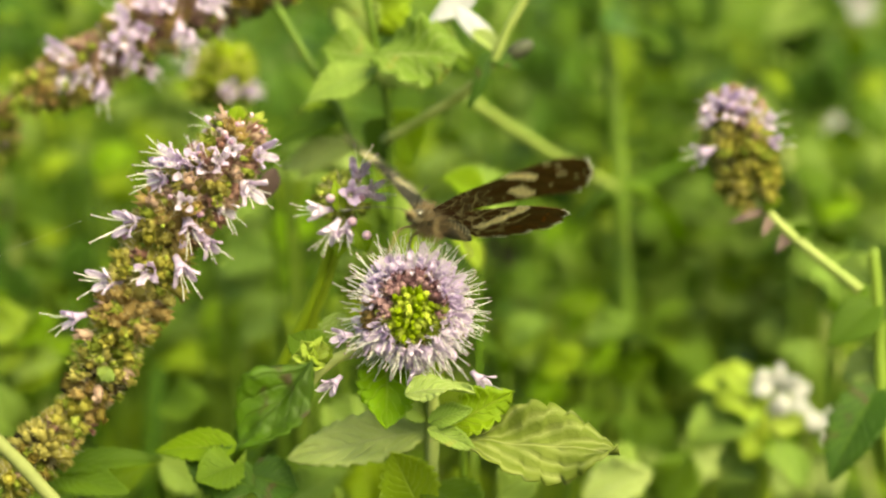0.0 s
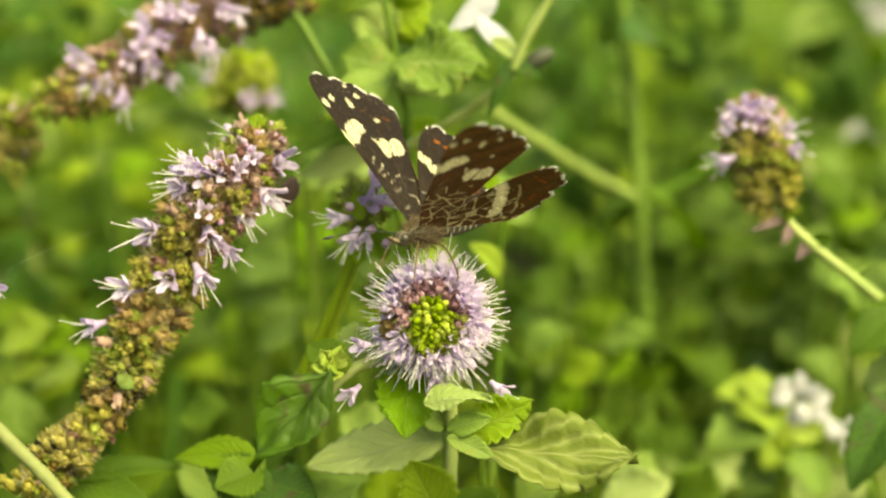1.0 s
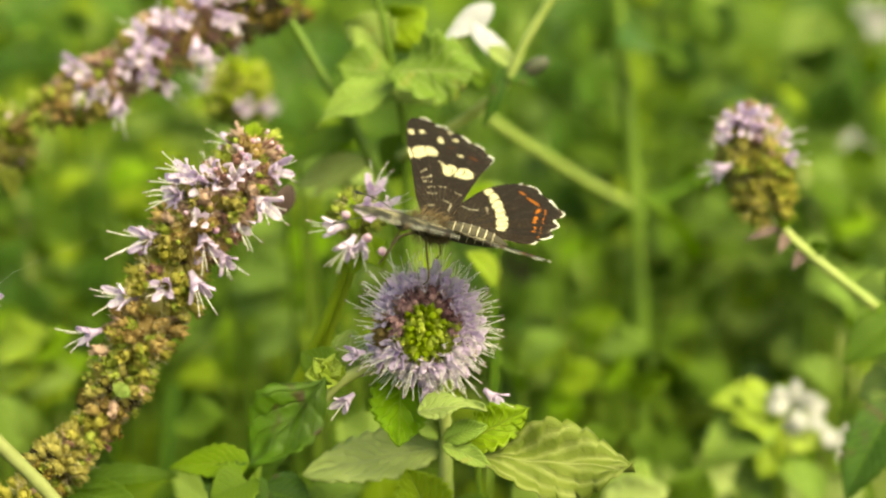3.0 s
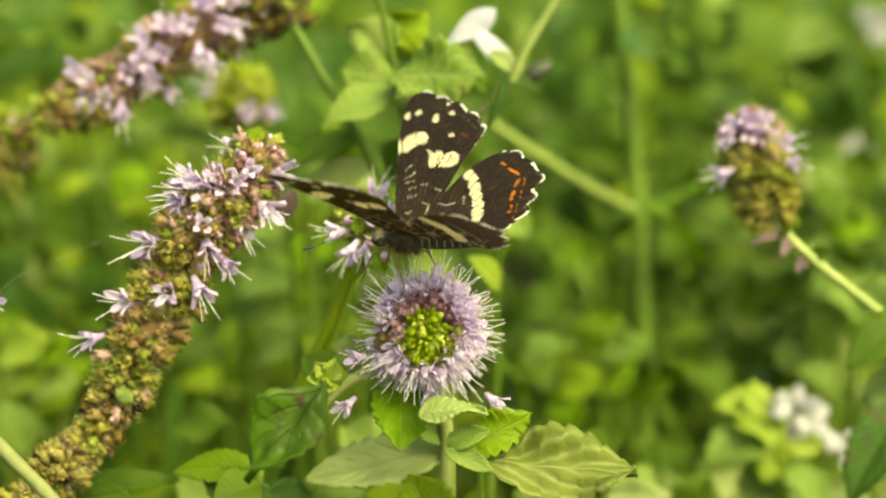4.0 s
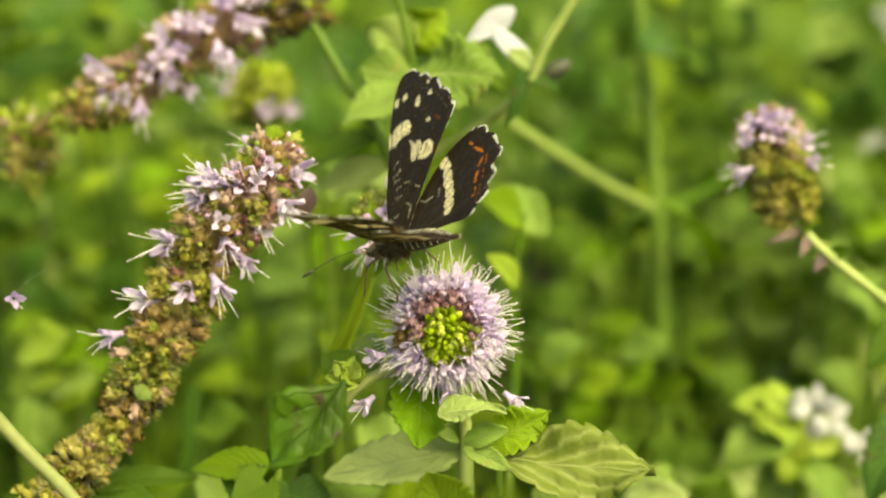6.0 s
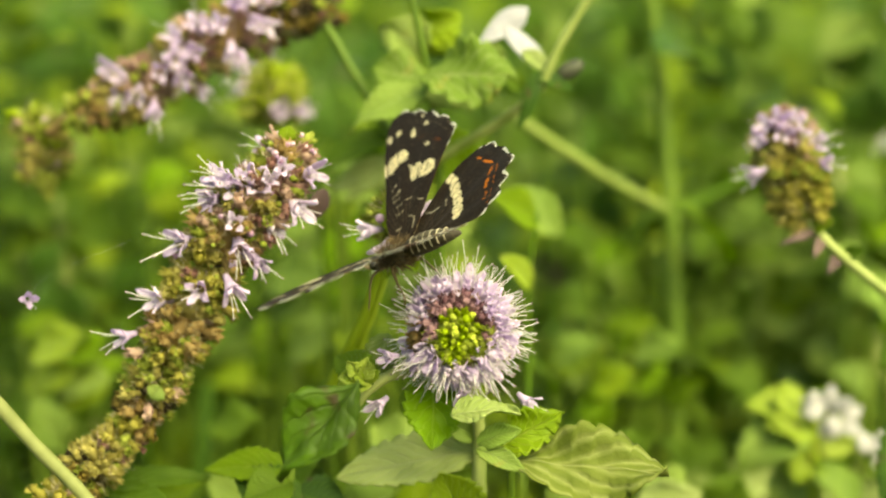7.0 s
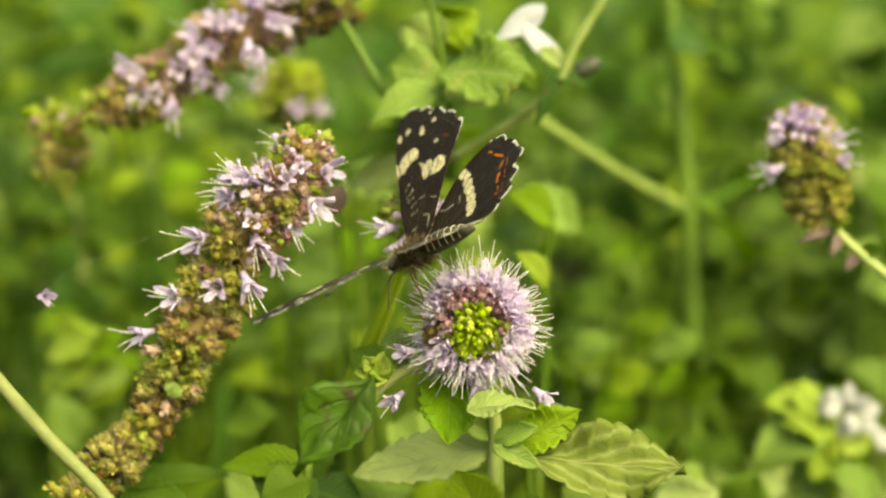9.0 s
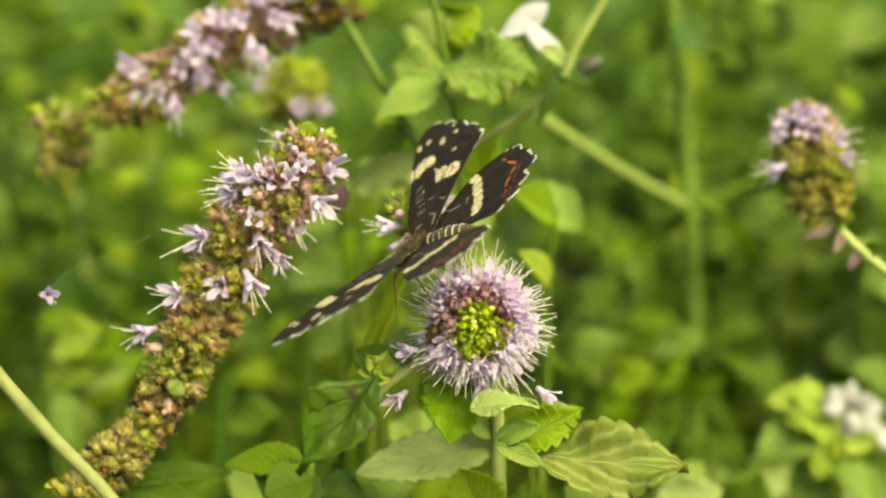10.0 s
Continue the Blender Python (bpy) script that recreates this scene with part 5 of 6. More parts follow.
plant = shoot((0.0114, 0.2459, 0.7130), "mint leaves in the shade behind the flower head")
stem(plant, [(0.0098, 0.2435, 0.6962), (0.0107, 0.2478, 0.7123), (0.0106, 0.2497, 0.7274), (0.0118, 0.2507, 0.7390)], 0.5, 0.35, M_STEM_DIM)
leaf(plant, (0.0109, 0.2480, 0.7287), (0.0084, 0.2413, 0.7349), 4.0, M_LEAF_LIME, (0.2, -0.8, 0.6), 101)
leaf(plant, (0.0077, 0.2670, 0.7382), (0.0163, 0.2619, 0.7345), 7.5, M_LEAF_PALE, (0.1, -0.6, 0.8), 102, teeth=6, tooth=0.14, wave=0.12)
leaf(plant, (0.0182, 0.3863, 0.6966), (0.0230, 0.3797, 0.6915), 9.0, M_LEAF_BROWN, (-0.5, -0.8, -0.3), 106, label="withered mauve leaf, out of focus")
leaf(plant, (0.0118, 0.2524, 0.7378), (0.0071, 0.2455, 0.7428), 6.0, M_LEAF_YELLOW, (0.1, -0.8, 0.6), 103)
leaf(plant, (0.0110, 0.2614, 0.7130), (0.0179, 0.2699, 0.7064), 6.0, M_LEAF, (0.1, -0.5, 0.85), 104)


def blurred_leaf(base, tip, width, mat):
    """A broad leaf on its stalk, well behind the flowers; some dark ones stand in for shade."""
    plant = shoot(base, "broad mint leaf on its stalk, far out of focus", "blurred leaves")
    off = Vector(base)
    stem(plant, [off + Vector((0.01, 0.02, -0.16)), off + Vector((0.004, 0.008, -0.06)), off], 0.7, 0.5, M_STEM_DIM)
    leaf(plant, base, tip, width, mat, (0.0, -0.65, 0.75), int(1e4 * (off.x + off.z)))


blurred_leaf((-0.0967, 0.3525, 0.6829), (-0.0746, 0.3437, 0.6894), 13, M_LEAF)
blurred_leaf((-0.0930, 0.3400, 0.6750), (-0.0726, 0.3316, 0.6828), 15, M_LEAF)
blurred_leaf((-0.0651, 0.3868, 0.6962), (-0.0389, 0.3674, 0.7020), 9, M_LEAF)
blurred_leaf((-0.1133, 0.4476, 0.7295), (-0.0870, 0.4397, 0.7392), 20, M_LEAF_DARK)
blurred_leaf((0.0532, 0.3871, 0.7006), (0.0687, 0.3682, 0.7079), 10, M_LEAF_PALE)
blurred_leaf((0.0387, 0.3426, 0.6884), (0.0254, 0.3349, 0.6979), 12, M_LEAF_DARK)
blurred_leaf((0.0838, 0.3982, 0.7437), (0.0655, 0.3887, 0.7463), 16, M_LEAF)
blurred_leaf((0.0684, 0.4368, 0.7326), (0.0832, 0.4285, 0.7408), 10, M_LEAF_PALE)
blurred_leaf((0.0982, 0.4252, 0.7289), (0.1067, 0.4173, 0.7383), 14, M_LEAF_PALE)
blurred_leaf((0.0992, 0.4527, 0.7154), (0.1057, 0.4450, 0.7256), 12, M_LEAF)
blurred_leaf((0.0599, 0.4439, 0.7200), (0.0683, 0.4357, 0.7286), 12, M_LEAF_YELLOW)
blurred_leaf((-0.0714, 0.3932, 0.7202), (-0.0548, 0.3810, 0.7138), 9, M_LEAF)
blurred_leaf((-0.0918, 0.3894, 0.7054), (-0.0759, 0.3783, 0.7030), 13, M_LEAF)
# dark leaves added to darken the sunlit foliage behind, in place of shade
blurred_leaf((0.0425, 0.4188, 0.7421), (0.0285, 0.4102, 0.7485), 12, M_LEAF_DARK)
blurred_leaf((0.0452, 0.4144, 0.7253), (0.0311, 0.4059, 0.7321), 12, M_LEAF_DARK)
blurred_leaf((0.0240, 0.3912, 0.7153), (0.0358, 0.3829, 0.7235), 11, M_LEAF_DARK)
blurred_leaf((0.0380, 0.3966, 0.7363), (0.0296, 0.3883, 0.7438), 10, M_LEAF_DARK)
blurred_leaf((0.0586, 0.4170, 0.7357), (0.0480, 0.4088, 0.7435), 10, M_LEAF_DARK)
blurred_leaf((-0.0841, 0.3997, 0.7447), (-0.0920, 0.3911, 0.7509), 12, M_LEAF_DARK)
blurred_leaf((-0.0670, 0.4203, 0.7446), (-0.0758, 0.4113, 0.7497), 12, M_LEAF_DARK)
blurred_leaf((0.0868, 0.3792, 0.7500), (0.0763, 0.3678, 0.7456), 10, M_LEAF_THIN)
blurred_leaf((0.0710, 0.3957, 0.7338), (0.0606, 0.3843, 0.7295), 10, M_LEAF_PALE)
blurred_leaf((0.0941, 0.3748, 0.7337), (0.0822, 0.3632, 0.7286), 10, M_LEAF_PALE)
blurred_leaf((0.0939, 0.3897, 0.7117), (0.0871, 0.3982, 0.7045), 9, M_LEAF)
blurred_leaf((0.0706, 0.4200, 0.7473), (0.0598, 0.4087, 0.7435), 12, M_LEAF_YELLOW)
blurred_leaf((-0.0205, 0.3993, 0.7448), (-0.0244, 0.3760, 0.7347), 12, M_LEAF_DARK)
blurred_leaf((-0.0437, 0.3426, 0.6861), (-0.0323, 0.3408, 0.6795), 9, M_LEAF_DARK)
blurred_leaf((0.0288, 0.3660, 0.6985), (0.0386, 0.3551, 0.6967), 12, M_LEAF)
blurred_leaf((0.0652, 0.4016, 0.6776), (0.0812, 0.3836, 0.6883), 10, M_LEAF)
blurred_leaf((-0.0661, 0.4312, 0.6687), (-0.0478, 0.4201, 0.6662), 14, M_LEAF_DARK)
# from here on dark leaves stand in for shaded gaps between the plants
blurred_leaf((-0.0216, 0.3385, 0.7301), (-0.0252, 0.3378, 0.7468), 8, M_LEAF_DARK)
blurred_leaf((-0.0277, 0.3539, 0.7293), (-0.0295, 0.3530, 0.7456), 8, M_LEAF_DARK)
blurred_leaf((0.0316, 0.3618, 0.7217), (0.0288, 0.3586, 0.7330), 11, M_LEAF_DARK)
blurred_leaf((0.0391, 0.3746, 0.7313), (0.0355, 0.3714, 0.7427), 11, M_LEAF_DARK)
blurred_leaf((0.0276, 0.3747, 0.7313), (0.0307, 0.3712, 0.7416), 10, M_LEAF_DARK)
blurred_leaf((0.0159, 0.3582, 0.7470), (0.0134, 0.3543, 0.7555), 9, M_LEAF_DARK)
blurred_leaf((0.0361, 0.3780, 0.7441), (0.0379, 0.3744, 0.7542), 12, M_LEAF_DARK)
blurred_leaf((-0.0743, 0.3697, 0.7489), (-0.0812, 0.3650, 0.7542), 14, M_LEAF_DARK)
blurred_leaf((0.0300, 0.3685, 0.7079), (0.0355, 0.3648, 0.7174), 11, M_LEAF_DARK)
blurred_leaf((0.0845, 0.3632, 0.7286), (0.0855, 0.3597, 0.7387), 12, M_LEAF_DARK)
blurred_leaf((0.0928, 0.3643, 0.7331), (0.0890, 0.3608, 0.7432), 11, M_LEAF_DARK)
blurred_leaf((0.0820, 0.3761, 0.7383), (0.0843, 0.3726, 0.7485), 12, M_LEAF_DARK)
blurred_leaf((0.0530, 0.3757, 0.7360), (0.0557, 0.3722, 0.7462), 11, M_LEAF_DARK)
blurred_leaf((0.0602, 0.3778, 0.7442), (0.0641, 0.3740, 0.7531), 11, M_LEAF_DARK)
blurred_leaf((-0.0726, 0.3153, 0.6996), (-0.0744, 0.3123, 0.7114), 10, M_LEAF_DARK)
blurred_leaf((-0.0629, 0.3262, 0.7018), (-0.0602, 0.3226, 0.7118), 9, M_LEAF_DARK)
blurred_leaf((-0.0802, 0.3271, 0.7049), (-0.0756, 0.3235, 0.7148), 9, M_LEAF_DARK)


def loose_floret():
    """A fallen floret caught on a thread of spider silk."""
    p = Vector((-0.0521, 0.2071, 0.7388))
    ob = thing("fallen_floret", p, "pale lilac mint floret hanging on a spider thread", "floret")
    rng = random.Random(9)
    floret(ob, aim((0, 0, 0), (0.3, -0.9, 0.2)), rng, 0.6)
    stem(ob, [p, Vector((-0.0492, 0.2083, 0.7416)), Vector((-0.0394, 0.2098, 0.7455))], 0.006, 0.006, M_FILAMENT, "thread", 4)


loose_floret()


# ---- butterfly ----
def wing_outline(points):
    return smooth_path([(x * MM, y * MM, 0) for x, y in points], 5)


FORE = [(1.6, 0.0), (3.0, 3.3), (3.8, 6.0), (4.9, 10.1), (5.8, 12.8), (6.6, 16.2), (7.1, 19.4), (6.7, 21.3), (5.6, 22.0), (4.0, 21.7), (0.9, 20.6),
        (-2.0, 18.9), (-4.2, 17.0), (-4.7, 15.8), (-4.3, 13.8), (-3.6, 11.2), (-3.0, 7.8), (-2.3, 3.5), (-1.4, 0.0)]
HIND = [(0.4, 0.0), (-1.4, 3.0), (-2.6, 6.0), (-3.8, 8.6), (-5.3, 11.0), (-7.0, 12.6), (-8.8, 13.5), (-10.6, 12.8), (-12.0, 11.6), (-13.7, 10.2), (-14.2, 9.0),
        (-13.7, 7.6), (-14.0, 6.2), (-13.5, 4.8), (-13.6, 3.6), (-12.6, 2.2), (-11.0, 0.9), (-8.5, 0.5), (-5.0, 0.0)]
CREAM, DARK, RUST, WHITE, FOX = (0.66, 0.58, 0.40), (0.010, 0.0066, 0.0052), (0.32, 0.095, 0.012), (0.72, 0.70, 0.65), (0.085, 0.034, 0.014)
CREAM_UNDER = (0.82, 0.74, 0.54)


def inside(x, y, poly):
    """Even-odd test of arrays of points."""
    hit = np.zeros(x.shape, bool)
    for (ax, ay), (bx, by) in zip(poly, poly[1:] + poly[:1]):
        if ay == by:
            continue
        hit ^= ((ay > y) != (by > y)) & (x < (bx - ax) * (y - ay) / (by - ay) + ax)
    return hit


def near_line(x, y, pts, w):
    d = np.full(x.shape, 99.0)
    for (ax, ay), (bx, by) in zip(pts, pts[1:]):
        k = np.clip(((x - ax) * (bx - ax) + (y - ay) * (by - ay)) / ((bx - ax) ** 2 + (by - ay) ** 2), 0, 1)
        d = np.minimum(d, np.hypot(x - ax - k * (bx - ax), y - ay - k * (by - ay)))
    return d < w


SPOTS_FORE = [
    [(5.2, 13.7), (4.5, 14.4), (3.6, 14.9), (2.8, 14.8), (2.1, 14.0), (2.2, 13.2), (3.2, 12.7), (4.1, 11.4), (4.8, 11.5), (5.3, 12.8)],
    [(5.9, 13.4), (5.5, 13.2), (4.9, 11.6), (5.2, 11.0), (5.7, 12.1)],
    [(1.8, 12.2), (1.1, 12.0), (1.1, 11.1)],
    [(1.0, 11.4), (0.3, 12.0), (-0.4, 11.9), (-0.7, 11.4), (-0.4, 9.6), (0.5, 9.3), (1.0, 10.4)],
    [(-0.9, 11.6), (-1.8, 12.0), (-2.7, 11.6), (-2.8, 10.4), (-2.1, 9.6), (-0.7, 9.4)]]
DOTS_FORE = [(2.4, 17.4, 0.45, 0.8), (0.6, 18.4, 0.4, 0.4), (-0.7, 14.6, 0.35, 0.35), (5.0, 18.2, 0.4, 0.5), (6.2, 17.4, 0.5, 0.55), (1.6, 19.9, 0.25, 0.3)]
BAND_HIND = [(-4.8, 9.0), (-5.5, 8.2), (-6.3, 6.7), (-6.9, 5.3), (-7.5, 4.0), (-7.7, 2.4)]
ORANGE_HIND = [(-8.5, 11.1), (-9.3, 10.4), (-10.4, 10.0), (-11.0, 9.3), (-11.2, 8.0), (-11.1, 6.0), (-11.4, 4.4), (-11.3, 2.9)]


def wing_colours(x, y, rim, arc, hind, under):
    """Colour of each point of a wing, from its place in mm, its distance to the outer rim and its way along it."""
    rng = np.random.default_rng(4)
    col = np.empty((*x.shape, 3))
    col[:] = FOX if under else DARK
    wob = 0.25 * np.sin(x * 2.1 + y * 1.3) + 0.2 * np.sin(x * 1.2 - y * 2.7 + 1)
    if under:
        seeds = rng.uniform((-15, 0), (8, 23), (260, 2))
        d = np.sort(np.hypot(x[..., None] - seeds[:, 0], (y[..., None] - seeds[:, 1]) * 1.4), axis=-1)
        reach = np.hypot(x + (4 if hind else 0), y)
        web = (d[..., 1] - d[..., 0] < 0.13) & (reach < 7.4 + wob * 3)
        col[web] = (0.66, 0.56, 0.34)
        far = np.clip((reach - 9) / 8, 0, 1)[..., None]
        col = np.where(web[..., None], col, col * (1 + far * (0.5 + 0.5 * np.sin(y * 1.7 + x)[..., None])))
    speck = rng.random(x.shape)
    angle = np.arctan2(y, (x + 3.0) if hind else (x + 0.6))
    vein = np.abs((angle * 7.5) % 1 - 0.5)
    reach = np.hypot(x + (3 if hind else 0), y)
    if not under:
        dust = (vein < 0.05) & (speck > 0.6) | (speck > 0.96)
        col[dust] = (0.034, 0.025, 0.018)
        hairy = (np.sin(angle * 60 + wob) > 0.75) & (reach < 6 + 2 * wob) & (speck > 0.25)
        col[hairy] = (0.040, 0.030, 0.021)
    if hind:
        ragged = 0.50 + 0.22 * np.abs(np.sin(y * 2.3 + 0.5)) + 0.22 * wob + 0.12 * (speck - 0.5)
        cream = near_line(x, y, BAND_HIND, ragged + (0.2 if under else 0))
        col[cream & ~((vein < 0.05) & (not under))] = CREAM_UNDER if under else CREAM
        orange = near_line(x + 0.45 * wob, y, ORANGE_HIND, 0.16 + 0.07 * np.sin(y * 4)) | near_line(x + 0.9 + 0.3 * wob, y + 0.2, ORANGE_HIND[3:], 0.04)
        orange &= (np.sin(y * 3.1 + x) > -0.6) & (speck > 0.12)
        col[orange] = (0.25, 0.06, 0.012) if under else RUST
        if under:
            col[near_line(x + 2.6 + 0.4 * wob, y, BAND_HIND, 0.16)] = (0.48, 0.38, 0.24)
        else:
            col[near_line(x, y, [(-2.4, 4.3), (-3.4, 4.0), (-4.4, 4.6)], 0.10) & (speck > 0.3)] = (0.30, 0.27, 0.22)
            col[near_line(x + 0.3 * wob, y, [(-5.2, 5.6), (-5.4, 4.4)], 0.12) & (speck > 0.3)] = (0.34, 0.28, 0.2)
    else:
        ex, ey = x + 0.16 * wob + 0.22 * (speck - 0.5), y + 0.16 * wob + 0.22 * (speck - 0.5)
        for poly in SPOTS_FORE:
            col[inside(ex, ey, poly) & ~((vein < 0.03) & (not under))] = CREAM_UNDER if under else CREAM
        for cx, cy, rx, ry in DOTS_FORE:
            col[((ex - cx) / rx * 1.15) ** 2 + ((ey - cy) / ry * 1.15) ** 2 < 1] = CREAM_UNDER if under else CREAM
        for pts in ([(3.1, 7.3), (2.1, 8.3)], [(2.8, 6.8), (1.9, 7.1)], [(1.8, 4.6), (0.8, 5.0)], [(-0.3, 4.0), (-1.2, 3.8), (-1.2, 2.2)], [(1.4, 2.2), (0.6, 2.6)],
                    [(3.4, 8.6), (2.7, 9.6)], [(0.8, 6.6), (0.0, 6.9)], [(-1.2, 6.2), (-2.0, 6.0)], [(2.0, 5.8), (1.2, 6.2)]):
            col[near_line(ex, ey, pts, 0.10) & (speck > 0.3)] = (0.27, 0.23, 0.17)
        col[near_line(x + 0.3 * wob, y, [(-1.8, 15.0), (-2.7, 14.6)], 0.20) & (speck > 0.3)] = (0.07, 0.022, 0.008)
        col[near_line(x + 0.3 * wob, y, [(1.2, 16.0), (0.4, 16.4)], 0.14) & (speck > 0.3)] = (0.05, 0.02, 0.008)
        col[near_line(x + 0.3 * wob, y, [(4.4, 19.6), (0.6, 18.9), (-2.2, 17.2), (-3.6, 15.8)], 0.06) & (speck > 0.5)] = (0.07, 0.055, 0.04)
    band = 0.31 + 0.12 * np.sin(arc * 1.3) + 0.10 * (speck - 0.5)
    fringe = (rim < band + (0.12 if under else 0)) & ((arc + 0.45 * np.sin(arc * 0.8)) % 2.9 < 1.95)
    col[fringe] = WHITE
    col[(rim < 0.5) & (rim > 0.3) & ~fringe & (speck > 0.75)] = (0.16, 0.12, 0.09)
    return col


def wing_material():
    n = Nodes("wing_scales")
    att = n.add("Attribute")
    att.attribute_name = "pattern"
    grain = n.ramp(n.noise(2600.0, 4.0), [(0.3, (0.65, 0.65, 0.65)), (0.7, (1.35, 1.35, 1.35))])
    col = n.mix(1.0, att.outputs["Color"], grain, "MULTIPLY")
    thin = n.math("MINIMUM", n.math("MULTIPLY_ADD", att.outputs["Fac"], 0.75), 0.5)
    n.surface(col, 0.55, thin, col, n.bump(n.noise(3200.0), 0.00008, 0.6), 0.16)
    n.mat.node_tree.nodes["Principled BSDF"].inputs["Specular Tint"].default_value = (1.0, 0.72, 0.5, 1)
    return n.mat


M_WING = wing_material()


def wing_mesh(name, outline, hub, hind, side, nr=100, na=200):
    """A thin cambered wing with an upper and a lower face. It lies in x (forward) and y (outward); side: 1 left, -1 right."""
    pts = np.array([(p.x / MM, p.y / MM) for p in wing_outline(outline)])
    seg = np.concatenate([[0], np.cumsum(np.hypot(*np.diff(pts, axis=0).T))])
    s = np.linspace(0, seg[-1], na)
    edge = np.stack([np.interp(s, seg, pts[:, 0]), np.interp(s, seg, pts[:, 1])], 1)
    out0, out1 = (0.43, 0.74) if not hind else (0.40, 0.83)
    share = s / seg[-1]
    outer = (share > out0) & (share < out1)
    edge += np.where(outer, 0.22 * np.sin(s * 2 * math.pi / 2.9 + 0.6 * np.sin(s * 0.7)), 0)[:, None] * (edge - hub) / np.linalg.norm(edge - hub, axis=1)[:, None]
    r = (np.arange(nr + 1) / nr) ** 0.85
    grid = np.array(hub) + r[:, None, None] * (edge[None] - np.array(hub))
    x, y = grid[..., 0], grid[..., 1]
    rim = np.where(outer[None], (1 - r)[:, None] * np.linalg.norm(edge - hub, axis=1)[None], 9.0)
    arc = np.broadcast_to(s[None], x.shape)
    camber = -0.012 * (y - 7) ** 2 * 0.35 + 0.05 * np.sin(np.arctan2(y, x + (3 if hind else 0.5)) * 16) * np.clip(np.hypot(x, y) / 8, 0, 1)
    camber -= camber[0, 0]
    v, cols = [], []
    for layer in (0, 1):
        z = camber + (0.03 if layer == 0 else -0.03)
        v.append(np.stack([x, y * side, z], -1).reshape(-1, 3) * MM)
        cols.append(wing_colours(x, y, rim, arc, hind, layer == 1).reshape(-1, 3))
    v, cols = np.concatenate(v), np.concatenate(cols)
    size = (nr + 1) * na
    faces = []
    flip = side < 0
    for i in range(nr):
        for j in range(na - 1):
            q = (i * na + j, (i + 1) * na + j, (i + 1) * na + j + 1, i * na + j + 1)
            low = tuple(size + k for k in q)
            faces.append(q if flip else q[::-1])
            faces.append(low[::-1] if flip else low)
    e = nr * na
    for j in range(na - 1):
        q = (e + j, e + j + 1, size + e + j + 1, size + e + j)
        faces.append(q)
    me = bpy.data.meshes.new(name)
    me.from_pydata(v.tolist(), [], faces)
    att = me.color_attributes.new("pattern", "FLOAT_COLOR", "POINT")
    att.data.foreach_set("color", np.concatenate([cols, np.ones((len(cols), 1))], 1).astype(np.float32).ravel())
    me.polygons.foreach_set("use_smooth", [True] * len(faces))
    me.materials.append(M_WING)
    me.update()
    return me


